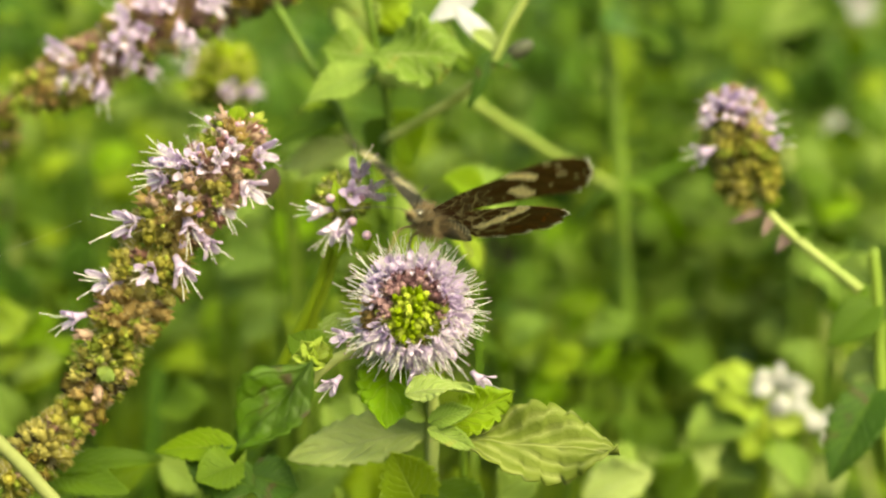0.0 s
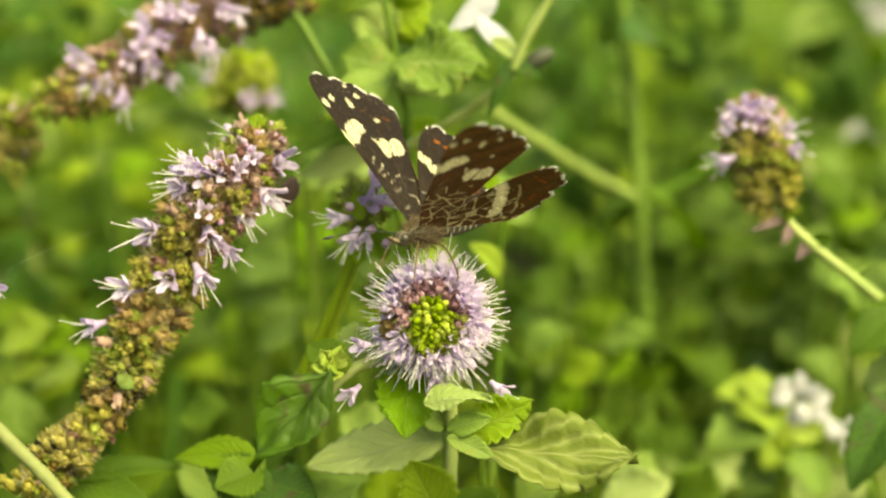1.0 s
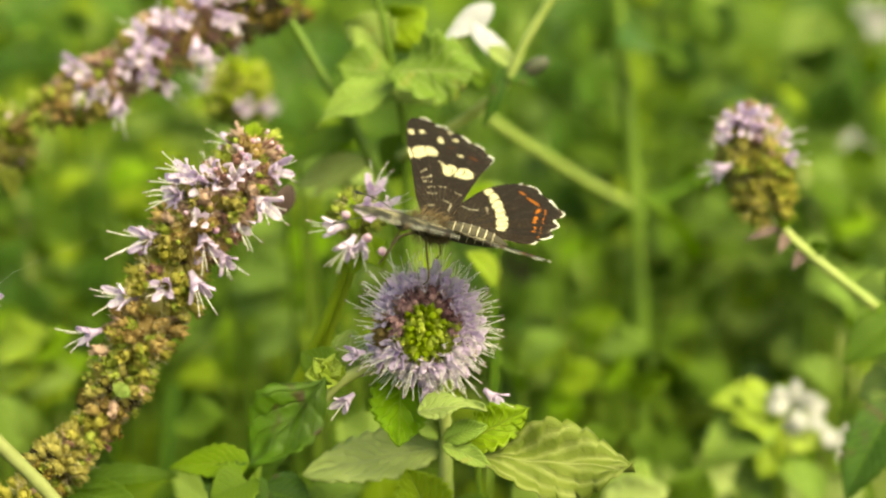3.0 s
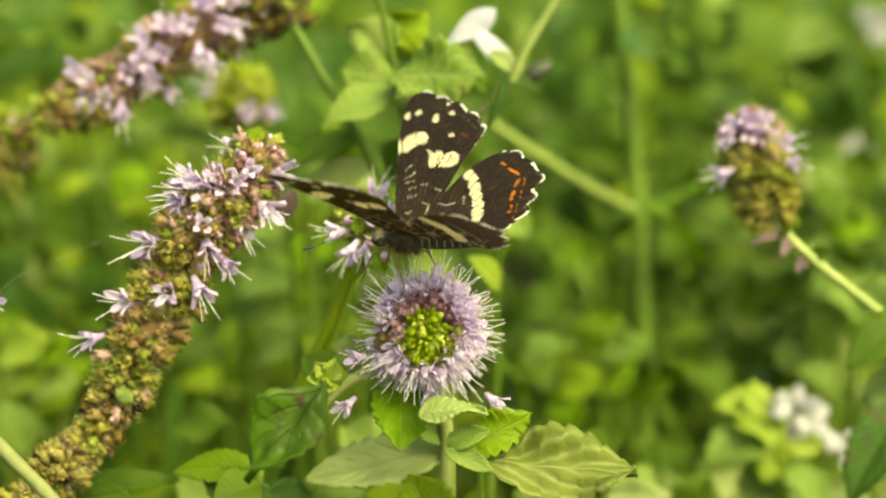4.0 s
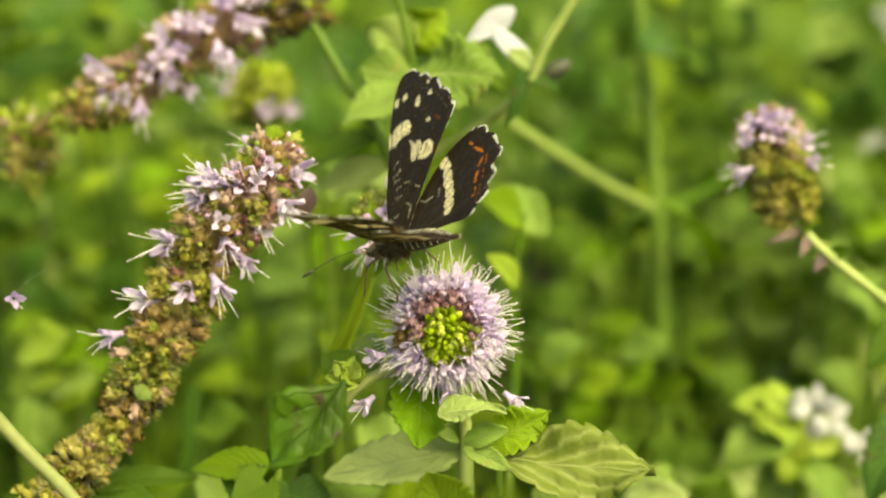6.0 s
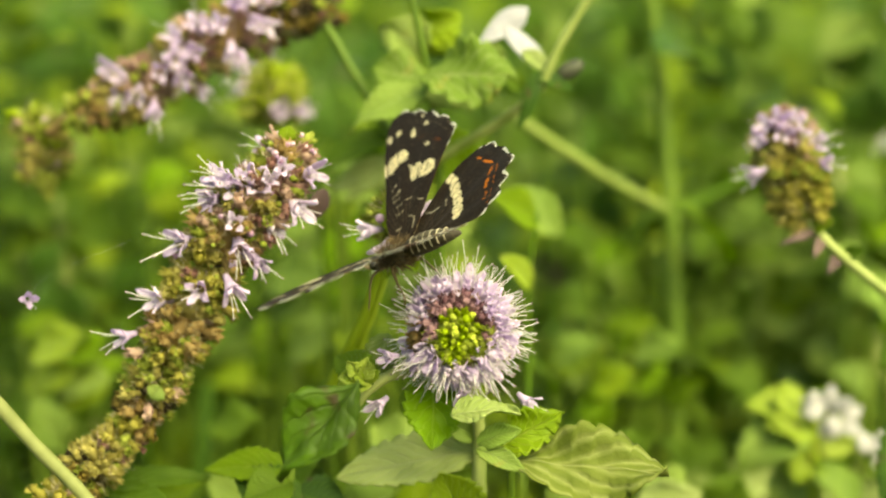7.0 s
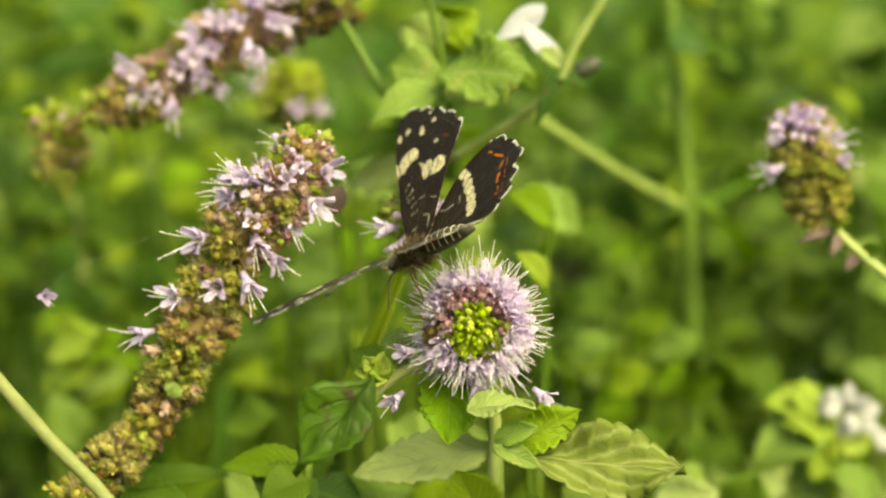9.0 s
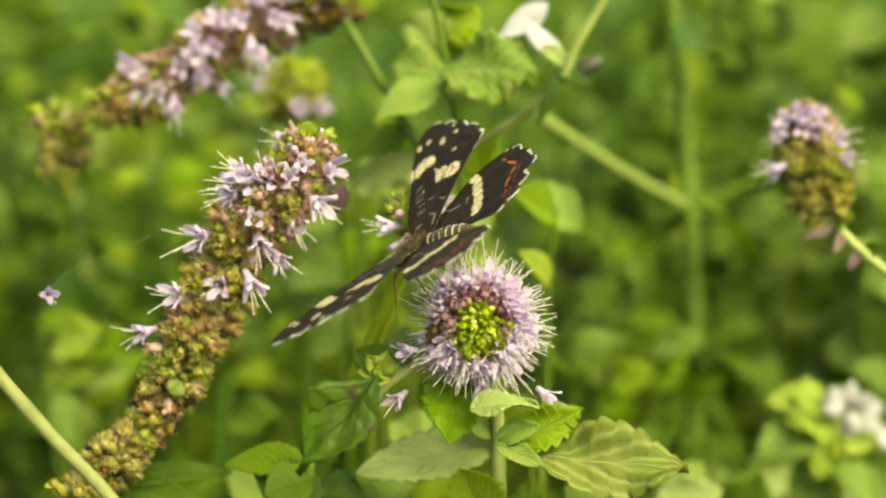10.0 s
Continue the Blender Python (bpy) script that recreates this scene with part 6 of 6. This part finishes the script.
def butterfly():
    rng = random.Random(2)
    ob = thing("butterfly", (0, 0.2, 0.75), "dark brown butterfly with cream bands and white-chequered wing edges", "butterfly")
    thorax = Shape().ball((0.4 * MM, 0, 0), 2.5 * MM, 1.45 * MM, 1.4 * MM, 10, 14)
    part("thorax", thorax, M_BODY, ob)
    abdomen = Shape().tube([Vector((x, 0, z)) * MM for x, z in ((-1.2, 0.2), (-2.3, 0.35), (-3.6, 0.5), (-5.0, 0.6), (-6.4, 0.65), (-7.8, 0.65), (-9.0, 0.55))],
                           [1.0 * MM, 1.15 * MM, 1.25 * MM, 1.2 * MM, 1.0 * MM, 0.7 * MM, 0.28 * MM], 14)
    ab = part("abdomen", abdomen, M_BODY, ob)
    for k in range(6):
        x, z, r = -2.5 - 0.95 * k, 0.36 + 0.11 * k - 0.011 * k * k, 1.2 + 0.03 * k - 0.018 * k * k
        band = [Vector((x, r * math.cos(radians(a)), z + r * math.sin(radians(a)))) * MM for a in range(-30, 211, 20)]
        part("ring", Shape().tube(band, 0.065 * MM, 5), M_RING, ab, "pale band round the abdomen")
    part("fur", fur(rng), M_HAIR, ob, "fine brown hairs on the thorax")
    head = part("head", Shape().ball((3.5 * MM, 0, -0.5 * MM), 0.95 * MM, 1.0 * MM, 0.95 * MM, 8, 12), M_BODY, ob)
    for s in (1, -1):
        part("eye", Shape().ball((3.7 * MM, 0.72 * s * MM, -0.4 * MM), 0.6 * MM, 0.5 * MM, 0.62 * MM, 8, 10), M_EYE, head, "glossy dark eye")
        part("palp", Shape().tube([Vector(p) * MM for p in ((4.1, 0.25 * s, -0.8), (4.9, 0.3 * s, -0.6), (5.5, 0.3 * s, -0.2))], [0.22 * MM, 0.25 * MM, 0.08 * MM], 6), M_HAIR, head)
        tip = Vector((9.6, 5.0 * s, -0.4))
        pts = [Vector((4.2, 0.4 * s, 0.1)).lerp(tip, t) + Vector((0, 0, 0.4 * math.sin(math.pi * t))) for t in (0, 0.2, 0.4, 0.6, 0.8, 1)]
        ant = part("antenna", Shape().tube([p * MM for p in smooth_path(pts, 4)], 0.05 * MM, 6), M_BLACK, head)
        d = (pts[-1] - pts[-2]).normalized()
        part("club", Shape().tube([(pts[-1] + d * a) * MM for a in (-0.2, 0.4, 1.0, 1.5)], [0.07 * MM, 0.16 * MM, 0.2 * MM, 0.08 * MM], 7), M_BLACK, ant, "black antenna tip")
        for x0, x1, y1, z1 in ((1.6, 4.2, 3.2, -5.0), (0.4, -1.5, 4.2, -5.4)):
            knee = Vector(((x0 + x1) / 2 + 0.3, y1 * 0.75 * s, -1.4))
            pts = [Vector((x0, 0.6 * s, -0.9)), knee, Vector((x1, y1 * s, z1 + 1.0)), Vector((x1 + 0.4, (y1 + 0.2) * s, z1))]
            part("leg", Shape().tube([p * MM for p in smooth_path(pts, 3)], [0.17 * MM - 0.009 * MM * i for i in range(10)], 6), M_LEG, ob)
    wings = {}
    for s, tag in ((1, "left"), (-1, "right")):
        wings[tag, "fore"] = part("forewing", wing_mesh("forewing", FORE, (0.0, 0.0), False, s), None, ob, "black-brown forewing with cream spots")
        wings[tag, "hind"] = part("hindwing", wing_mesh("hindwing", HIND, (-2.2, 0.0), True, s), None, ob, "black-brown hindwing with cream band and rusty line")
    return ob, wings


def fur(rng):
    s = Shape()
    for k in range(620):
        a, b = rng.uniform(0, 2 * math.pi), rng.uniform(-1, 1)
        n = Vector((b, math.sqrt(1 - b * b) * math.cos(a), math.sqrt(1 - b * b) * math.sin(a)))
        p = Vector((0.4 + 2.4 * n.x, 1.4 * n.y, 1.35 * n.z))
        d = (n + Vector((-0.8, rng.uniform(-0.3, 0.3), rng.uniform(-0.2, 0.4)))).normalized() * rng.uniform(0.6, 1.7)
        s.tube([p * MM, (p + d * 0.5) * MM, (p + d) * MM], [0.05 * MM, 0.035 * MM, 0.01 * MM], 4, False)
    return s


BUTTERFLY, WINGS = butterfly()

# seconds, place of the thorax, heading, head lift, bank; then for the right and the left wings: lift and sweep of the forewing,
# twist about the length, how much lower the hindwing is held, sweep of the hindwing
FLIGHT = [
    (0.0, 0.0030, 0.2029, 0.7471, 231.9, 29.3, 22.7,   50.3, 24.0, 0.9, 4.0, 0.0,   1.7, 1.9, 4.7, 0.2, 10.5),
    (0.1, 0.0015, 0.2012, 0.7469, 226.9, 25.1, 0.4,   15.4, 13.6, 0.7, 0.0, 0.1,   18.5, 12.8, 0.6, -0.1, -0.3),
    (0.2, 0.0022, 0.2013, 0.7481, 232.5, 19.8, -2.0,   31.4, -0.6, 0.5, 0.1, 0.1,   23.9, -1.3, 0.2, -0.1, -0.3),
    (0.3, 0.0012, 0.2014, 0.7478, 219.6, 16.0, 0.2,   42.8, 4.5, 0.3, 0.1, 0.4,   43.5, 4.0, -0.4, -0.0, -0.2),
    (0.4, 0.0008, 0.2016, 0.7481, 222.2, 13.7, 0.7,   40.1, 2.2, 0.0, 0.2, 0.7,   36.0, 1.5, -0.9, 0.0, -0.1),
    (0.5, 0.0003, 0.2022, 0.7474, 225.8, 13.4, 3.1,   35.8, -3.2, -0.7, 3.5, 3.0,   25.1, -5.2, -2.8, 3.7, -8.2),
    (0.6, 0.0004, 0.2019, 0.7481, 220.1, 14.3, 2.2,   14.8, 4.9, -0.4, 0.2, 0.9,   11.8, 3.6, -1.1, 0.0, -0.6),
    (0.7, 0.0005, 0.2022, 0.7480, 220.0, 12.6, 1.9,   15.1, 0.1, -0.2, 0.2, 1.0,   8.8, -1.4, -0.9, 0.0, -0.8),
    (0.8, 0.0005, 0.2022, 0.7479, 221.7, 13.8, 1.9,   33.3, -2.2, 0.3, 0.3, 1.0,   25.8, -3.5, -1.2, -0.0, -0.7),
    (0.9, -0.0001, 0.2023, 0.7476, 216.6, 9.5, 2.6,   47.8, 1.7, 0.7, 0.4, 0.8,   41.4, 0.8, -1.3, -0.1, -0.4),
    (1.0, -0.0000, 0.2032, 0.7467, 220.1, 6.2, 5.6,   54.4, -2.5, -4.9, -3.0, -2.9,   38.4, -6.1, -3.8, 3.6, -5.1),
    (1.1, -0.0003, 0.2023, 0.7481, 215.9, 11.2, 1.4,   35.9, -2.2, 0.6, 0.3, 0.9,   28.7, -3.6, -1.0, -0.1, -0.8),
    (1.2, 0.0003, 0.2023, 0.7481, 219.6, 11.8, -1.0,   26.3, -1.1, 0.4, 0.3, 0.9,   13.7, -2.6, -0.7, -0.0, -0.9),
    (1.3, 0.0004, 0.2023, 0.7481, 214.9, 10.3, -1.6,   21.7, -1.7, 0.2, 0.3, 0.8,   9.5, -3.2, -0.7, -0.0, -0.8),
    (1.4, -0.0002, 0.2021, 0.7481, 212.6, 10.3, -0.7,   31.9, -1.8, 0.2, 0.3, 0.7,   21.8, -2.8, -0.9, -0.0, -0.5),
    (1.5, 0.0004, 0.2028, 0.7474, 205.2, 8.7, 2.9,   49.2, -6.1, -4.8, 4.0, 0.0,   33.8, -7.9, -7.3, -1.2, -6.0),
    (1.6, -0.0002, 0.2008, 0.7473, 202.1, 10.2, 0.7,   51.5, -0.7, 0.4, 0.4, 0.6,   41.9, -1.2, -1.0, -0.1, -0.1),
    (1.7, -0.0006, 0.1993, 0.7460, 194.1, 12.7, 1.4,   52.0, -7.2, 0.4, 0.4, 0.6,   43.7, -7.8, -0.9, -0.0, -0.1),
    (1.8, -0.0001, 0.1985, 0.7453, 183.9, 15.1, 2.2,   39.7, -9.4, 0.3, 0.3, 0.6,   34.2, -10.3, -0.8, -0.0, -0.2),
    (1.9, 0.0016, 0.1987, 0.7466, 183.0, 20.3, 1.1,   16.1, -5.2, 0.1, 0.2, 0.7,   8.8, -6.5, -0.6, -0.0, -0.6),
    (2.0, 0.0019, 0.2008, 0.7476, 178.9, 22.7, -7.6,   16.8, -4.6, -3.3, 0.9, 0.4,   22.9, -3.9, 0.3, 4.9, -16.3),
    (2.1, 0.0017, 0.1990, 0.7465, 175.0, 20.5, -4.1,   39.2, -5.8, 0.3, 0.3, 0.7,   29.4, -6.8, -0.7, 0.0, -0.3),
    (2.2, 0.0002, 0.1994, 0.7460, 176.4, 15.5, -8.1,   51.3, -5.3, 0.3, 0.7, 0.7,   54.6, -5.7, -0.7, 0.0, 0.2),
    (2.3, 0.0005, 0.1999, 0.7462, 174.7, 14.4, -9.3,   43.2, -3.6, 0.0, 0.5, 0.9,   46.2, -4.1, -0.8, 0.1, 0.3),
    (2.4, 0.0019, 0.2004, 0.7468, 179.2, 18.8, -7.3,   26.8, -5.0, -0.6, 0.3, 0.8,   25.0, -5.7, -0.9, 0.1, 0.1),
    (2.5, 0.0012, 0.2014, 0.7477, 174.6, 15.7, -8.0,   13.4, -6.0, -2.6, 2.2, -1.8,   19.5, -11.0, 5.8, 4.3, -8.1),
    (2.6, 0.0011, 0.2016, 0.7485, 172.8, 16.6, -3.4,   7.7, -3.8, -1.1, 0.2, 0.3,   8.2, -4.1, -1.0, 0.1, 0.0),
    (2.7, 0.0015, 0.2018, 0.7486, 175.3, 17.9, -5.8,   13.8, -3.9, -1.1, 0.2, 0.5,   15.2, -4.3, -1.0, 0.1, 0.1),
    (3.8, -0.0013, 0.2021, 0.7481, 153.2, 2.2, -6.2,   13.4, 1.4, 2.5, 4.1, -0.6,   26.5, 10.6, 1.4, -0.8, 6.8),
    (4.0, -0.0020, 0.2021, 0.7478, 155.2, 1.3, -6.2,   33.5, -2.3, 1.7, 2.8, -3.0,   36.6, -4.1, -0.2, 0.1, 6.8),
    (4.1, -0.0021, 0.2020, 0.7483, 155.3, 0.6, -7.5,   30.9, -3.7, 2.6, 3.7, -4.1,   36.8, -1.7, -0.9, 1.1, 6.4),
    (4.2, -0.0020, 0.2021, 0.7480, 152.0, 2.1, -9.2,   28.0, -2.0, 3.9, 8.1, -4.0,   31.3, 17.3, 0.9, 1.2, 2.8),
    (4.3, -0.0018, 0.2022, 0.7479, 140.6, 2.1, -10.8,   24.6, -2.0, -1.8, 10.6, -10.7,   24.7, -9.2, 1.9, 2.3, 1.2),
    (4.4, -0.0026, 0.2021, 0.7478, 136.1, -1.1, -11.4,   29.7, 1.2, -0.1, 10.7, -9.7,   25.9, 0.7, 4.1, 2.4, 2.7),
    (4.5, -0.0023, 0.2026, 0.7471, 136.1, -5.4, -13.1,   40.1, 2.5, 7.0, 2.6, 4.2,   37.9, 30.8, -0.2, 4.1, 6.0),
    (4.6, -0.0031, 0.2029, 0.7473, 138.8, -6.2, -14.2,   41.9, 0.8, 5.6, 5.5, -0.7,   42.1, 25.8, 0.4, 2.1, 2.6),
    (4.7, -0.0028, 0.2030, 0.7470, 132.6, -6.9, -14.8,   39.1, 1.6, 10.5, 6.1, -1.0,   35.2, 38.3, 1.3, 1.4, 0.9),
    (4.8, -0.0044, 0.2031, 0.7474, 123.7, -7.9, -15.0,   33.5, 2.5, 8.4, 7.4, -3.8,   12.0, 17.8, 1.5, 1.7, -0.1),
    (4.9, -0.0038, 0.2030, 0.7472, 121.7, -4.9, -14.4,   34.3, 3.9, 4.0, 3.6, -2.5,   12.4, 6.8, 2.8, 3.1, -1.1),
    (5.0, -0.0030, 0.2036, 0.7473, 120.5, -4.0, -10.5,   40.3, 1.0, 1.8, 1.4, 0.9,   19.6, 0.3, 0.0, 1.8, 0.1),
    (5.1, -0.0039, 0.2028, 0.7471, 128.4, -7.1, -15.9,   43.5, 3.3, 7.0, 7.2, -2.3,   36.7, 40.2, 5.3, -2.7, -9.0),
    (5.2, -0.0039, 0.2027, 0.7471, 129.4, -9.4, -18.2,   45.8, 0.5, 5.4, 3.4, 0.3,   39.9, 41.2, 6.6, -2.6, -8.8),
    (6.3, -0.0058, 0.2019, 0.7466, 152.7, -14.5, -13.2,   43.8, 3.8, 7.0, 16.1, -0.4,   33.1, 21.9, -2.6, 7.0, 1.9),
    (6.4, -0.0058, 0.2019, 0.7463, 155.7, -18.1, -12.2,   35.6, 1.9, 5.0, 14.5, 0.0,   25.4, 15.9, 1.1, 4.1, -0.2),
    (6.5, -0.0069, 0.2023, 0.7456, 154.0, -22.2, -9.1,   30.9, -1.1, 1.9, 3.8, -1.5,   4.3, -4.9, 4.9, 4.0, -2.3),
    (6.6, -0.0067, 0.2024, 0.7463, 154.7, -21.7, -9.0,   31.3, 0.3, 3.5, 7.1, 1.7,   6.4, 11.0, 3.8, 2.0, -7.8),
    (6.7, -0.0070, 0.2021, 0.7455, 153.5, -22.1, -7.5,   47.3, 0.4, 5.4, 9.8, 0.8,   13.5, 6.5, 2.0, 0.8, -3.7),
    (6.8, -0.0073, 0.2023, 0.7451, 154.7, -22.4, -5.7,   58.6, -0.3, 5.6, 8.0, 0.6,   18.4, 4.8, 1.5, 0.2, -2.0),
    (6.9, -0.0071, 0.2021, 0.7457, 153.7, -21.1, -4.3,   50.3, 1.2, 4.5, 9.7, 0.7,   12.5, 5.6, 1.9, -0.2, -1.6),
    (7.0, -0.0065, 0.2022, 0.7458, 149.4, -20.5, -3.4,   42.3, 1.4, 3.1, 8.1, 1.6,   3.5, 5.7, 3.4, -0.8, -2.1),
    (7.2, -0.0065, 0.2022, 0.7459, 149.8, -20.9, -4.7,   38.2, 1.7, 1.9, 7.6, -1.2,   4.5, 2.2, 0.5, 0.2, -3.5),
    (7.5, -0.0063, 0.2023, 0.7453, 148.6, -22.5, -5.8,   48.0, 1.2, 2.8, 7.8, 1.4,   14.3, 3.8, 3.1, -0.9, -0.0),
    (8.0, -0.0060, 0.2029, 0.7450, 147.1, -23.2, -17.4,   27.3, 2.4, 1.8, 7.7, 1.9,   13.5, -2.8, 3.0, 4.4, 0.6),
    (8.2, -0.0062, 0.2025, 0.7450, 148.7, -24.7, -16.3,   35.0, 1.9, 3.1, 9.5, 0.8,   20.7, 2.6, 2.6, 2.1, -1.5),
    (8.5, -0.0062, 0.2021, 0.7452, 146.5, -22.5, -15.5,   26.0, 1.2, 1.8, 6.9, 1.0,   5.8, 0.4, 1.9, 1.4, -1.1),
    (8.7, -0.0060, 0.2021, 0.7448, 145.8, -23.3, -12.2,   31.2, 0.7, 2.2, 7.4, -0.0,   4.4, 2.7, 3.3, 1.9, -2.9),
    (8.8, -0.0062, 0.2022, 0.7453, 146.0, -23.9, -9.1,   40.4, 1.0, 1.9, 9.3, -0.6,   6.3, 1.0, 6.6, 0.7, -0.7),
    (8.9, -0.0066, 0.2025, 0.7455, 149.1, -23.7, -4.2,   47.0, 1.0, 2.9, 10.0, 1.1,   8.5, 2.3, 3.5, -0.2, 1.0),
    (9.0, -0.0065, 0.2029, 0.7454, 147.4, -23.6, -4.3,   45.6, 0.4, 3.0, 8.4, 2.0,   2.4, -6.3, 2.1, -1.6, 3.6),
    (9.2, -0.0064, 0.2022, 0.7455, 148.8, -24.5, -7.0,   49.1, 1.2, 4.3, 11.3, 0.9,   12.8, 5.1, 1.6, -0.4, 0.5),
    (9.4, -0.0068, 0.2022, 0.7457, 152.5, -23.8, -12.3,   48.3, 0.1, 3.2, 7.3, 2.2,   27.7, 12.6, 1.7, 0.4, -2.1),
    (9.5, -0.0067, 0.2020, 0.7453, 150.8, -24.5, -15.3,   52.0, -0.7, 0.9, 4.3, 0.6,   35.3, 6.5, 2.4, 1.4, -6.1),
    (9.6, -0.0067, 0.2023, 0.7456, 150.5, -22.6, -16.9,   43.2, -0.5, 4.6, 5.6, 3.0,   26.6, 22.7, 2.6, 1.4, -4.0),
    (9.8, -0.0062, 0.2020, 0.7449, 146.1, -22.8, -16.9,   24.8, -1.4, 1.1, 6.5, -1.2,   10.6, 1.9, 3.4, 2.4, -4.6),
    (10.0, -0.0065, 0.2023, 0.7457, 145.5, -22.0, -16.2,   23.1, -0.8, 1.0, 6.5, 1.1,   5.2, -0.1, 2.1, 3.8, 2.9),
]


def body_pose(x, y, z, heading, lift, bank):
    return Matrix.Translation((x, y, z)) @ Matrix.Rotation(radians(heading), 4, "Z") @ Matrix.Rotation(radians(-lift), 4, "Y") @ Matrix.Rotation(radians(bank), 4, "X")


# sway of the flower head in mm
SWAY = [(0.0, 0.35, 0.05, 0.48), (0.5, 0.31, 0.0, 0.28), (1.0, 0.33, 0.02, 0.34), (1.5, 0.34, 0.0, 0.25), (2.0, 0.21, 0.0, 0.25), (2.5, 0.15, 0.03, 0.27),
        (4.0, -0.12, 0.1, 0.43), (4.5, 0.0, 0.0, 0.0), (5.0, 0.0, 0.04, 0.18), (6.5, -0.06, 0.08, 0.37), (7.0, 0.02, 0.08, 0.34), (7.5, 0.16, 0.04, 0.19),
        (8.0, 0.18, 0.04, 0.14), (8.5, 0.07, 0.05, 0.17), (9.0, -0.13, 0.18, 0.65), (9.5, -0.14, 0.17, 0.63), (10.0, -0.02, 0.15, 0.54)]


def motions():
    rest = Vector(HEAD.location)
    walk(HEAD, [(t, Matrix.Translation(rest + Vector(d) * MM)) for t, *d in SWAY])
    walk(BUTTERFLY, [(r[0], body_pose(*r[1:7])) for r in FLIGHT])
    for (tag, kind), ob in WINGS.items():
        s = 1 if tag == "left" else -1
        rows = []
        for r in FLIGHT:
            lift, sweep, twist, lower, sweep_hind = r[12:17] if s > 0 else r[7:12]
            if kind == "hind":
                lift, sweep = lift - lower, sweep_hind
            m = Matrix.Translation((0, 0.9 * s * MM, (0.8 if kind == "fore" else 0.7) * MM)) @ Matrix.Rotation(radians(lift * s), 4, "X") @ Matrix.Rotation(radians(twist), 4, "Y") @ Matrix.Rotation(radians(sweep * s), 4, "Z")
            rows.append((r[0], m))
        walk(ob, rows)


motions()
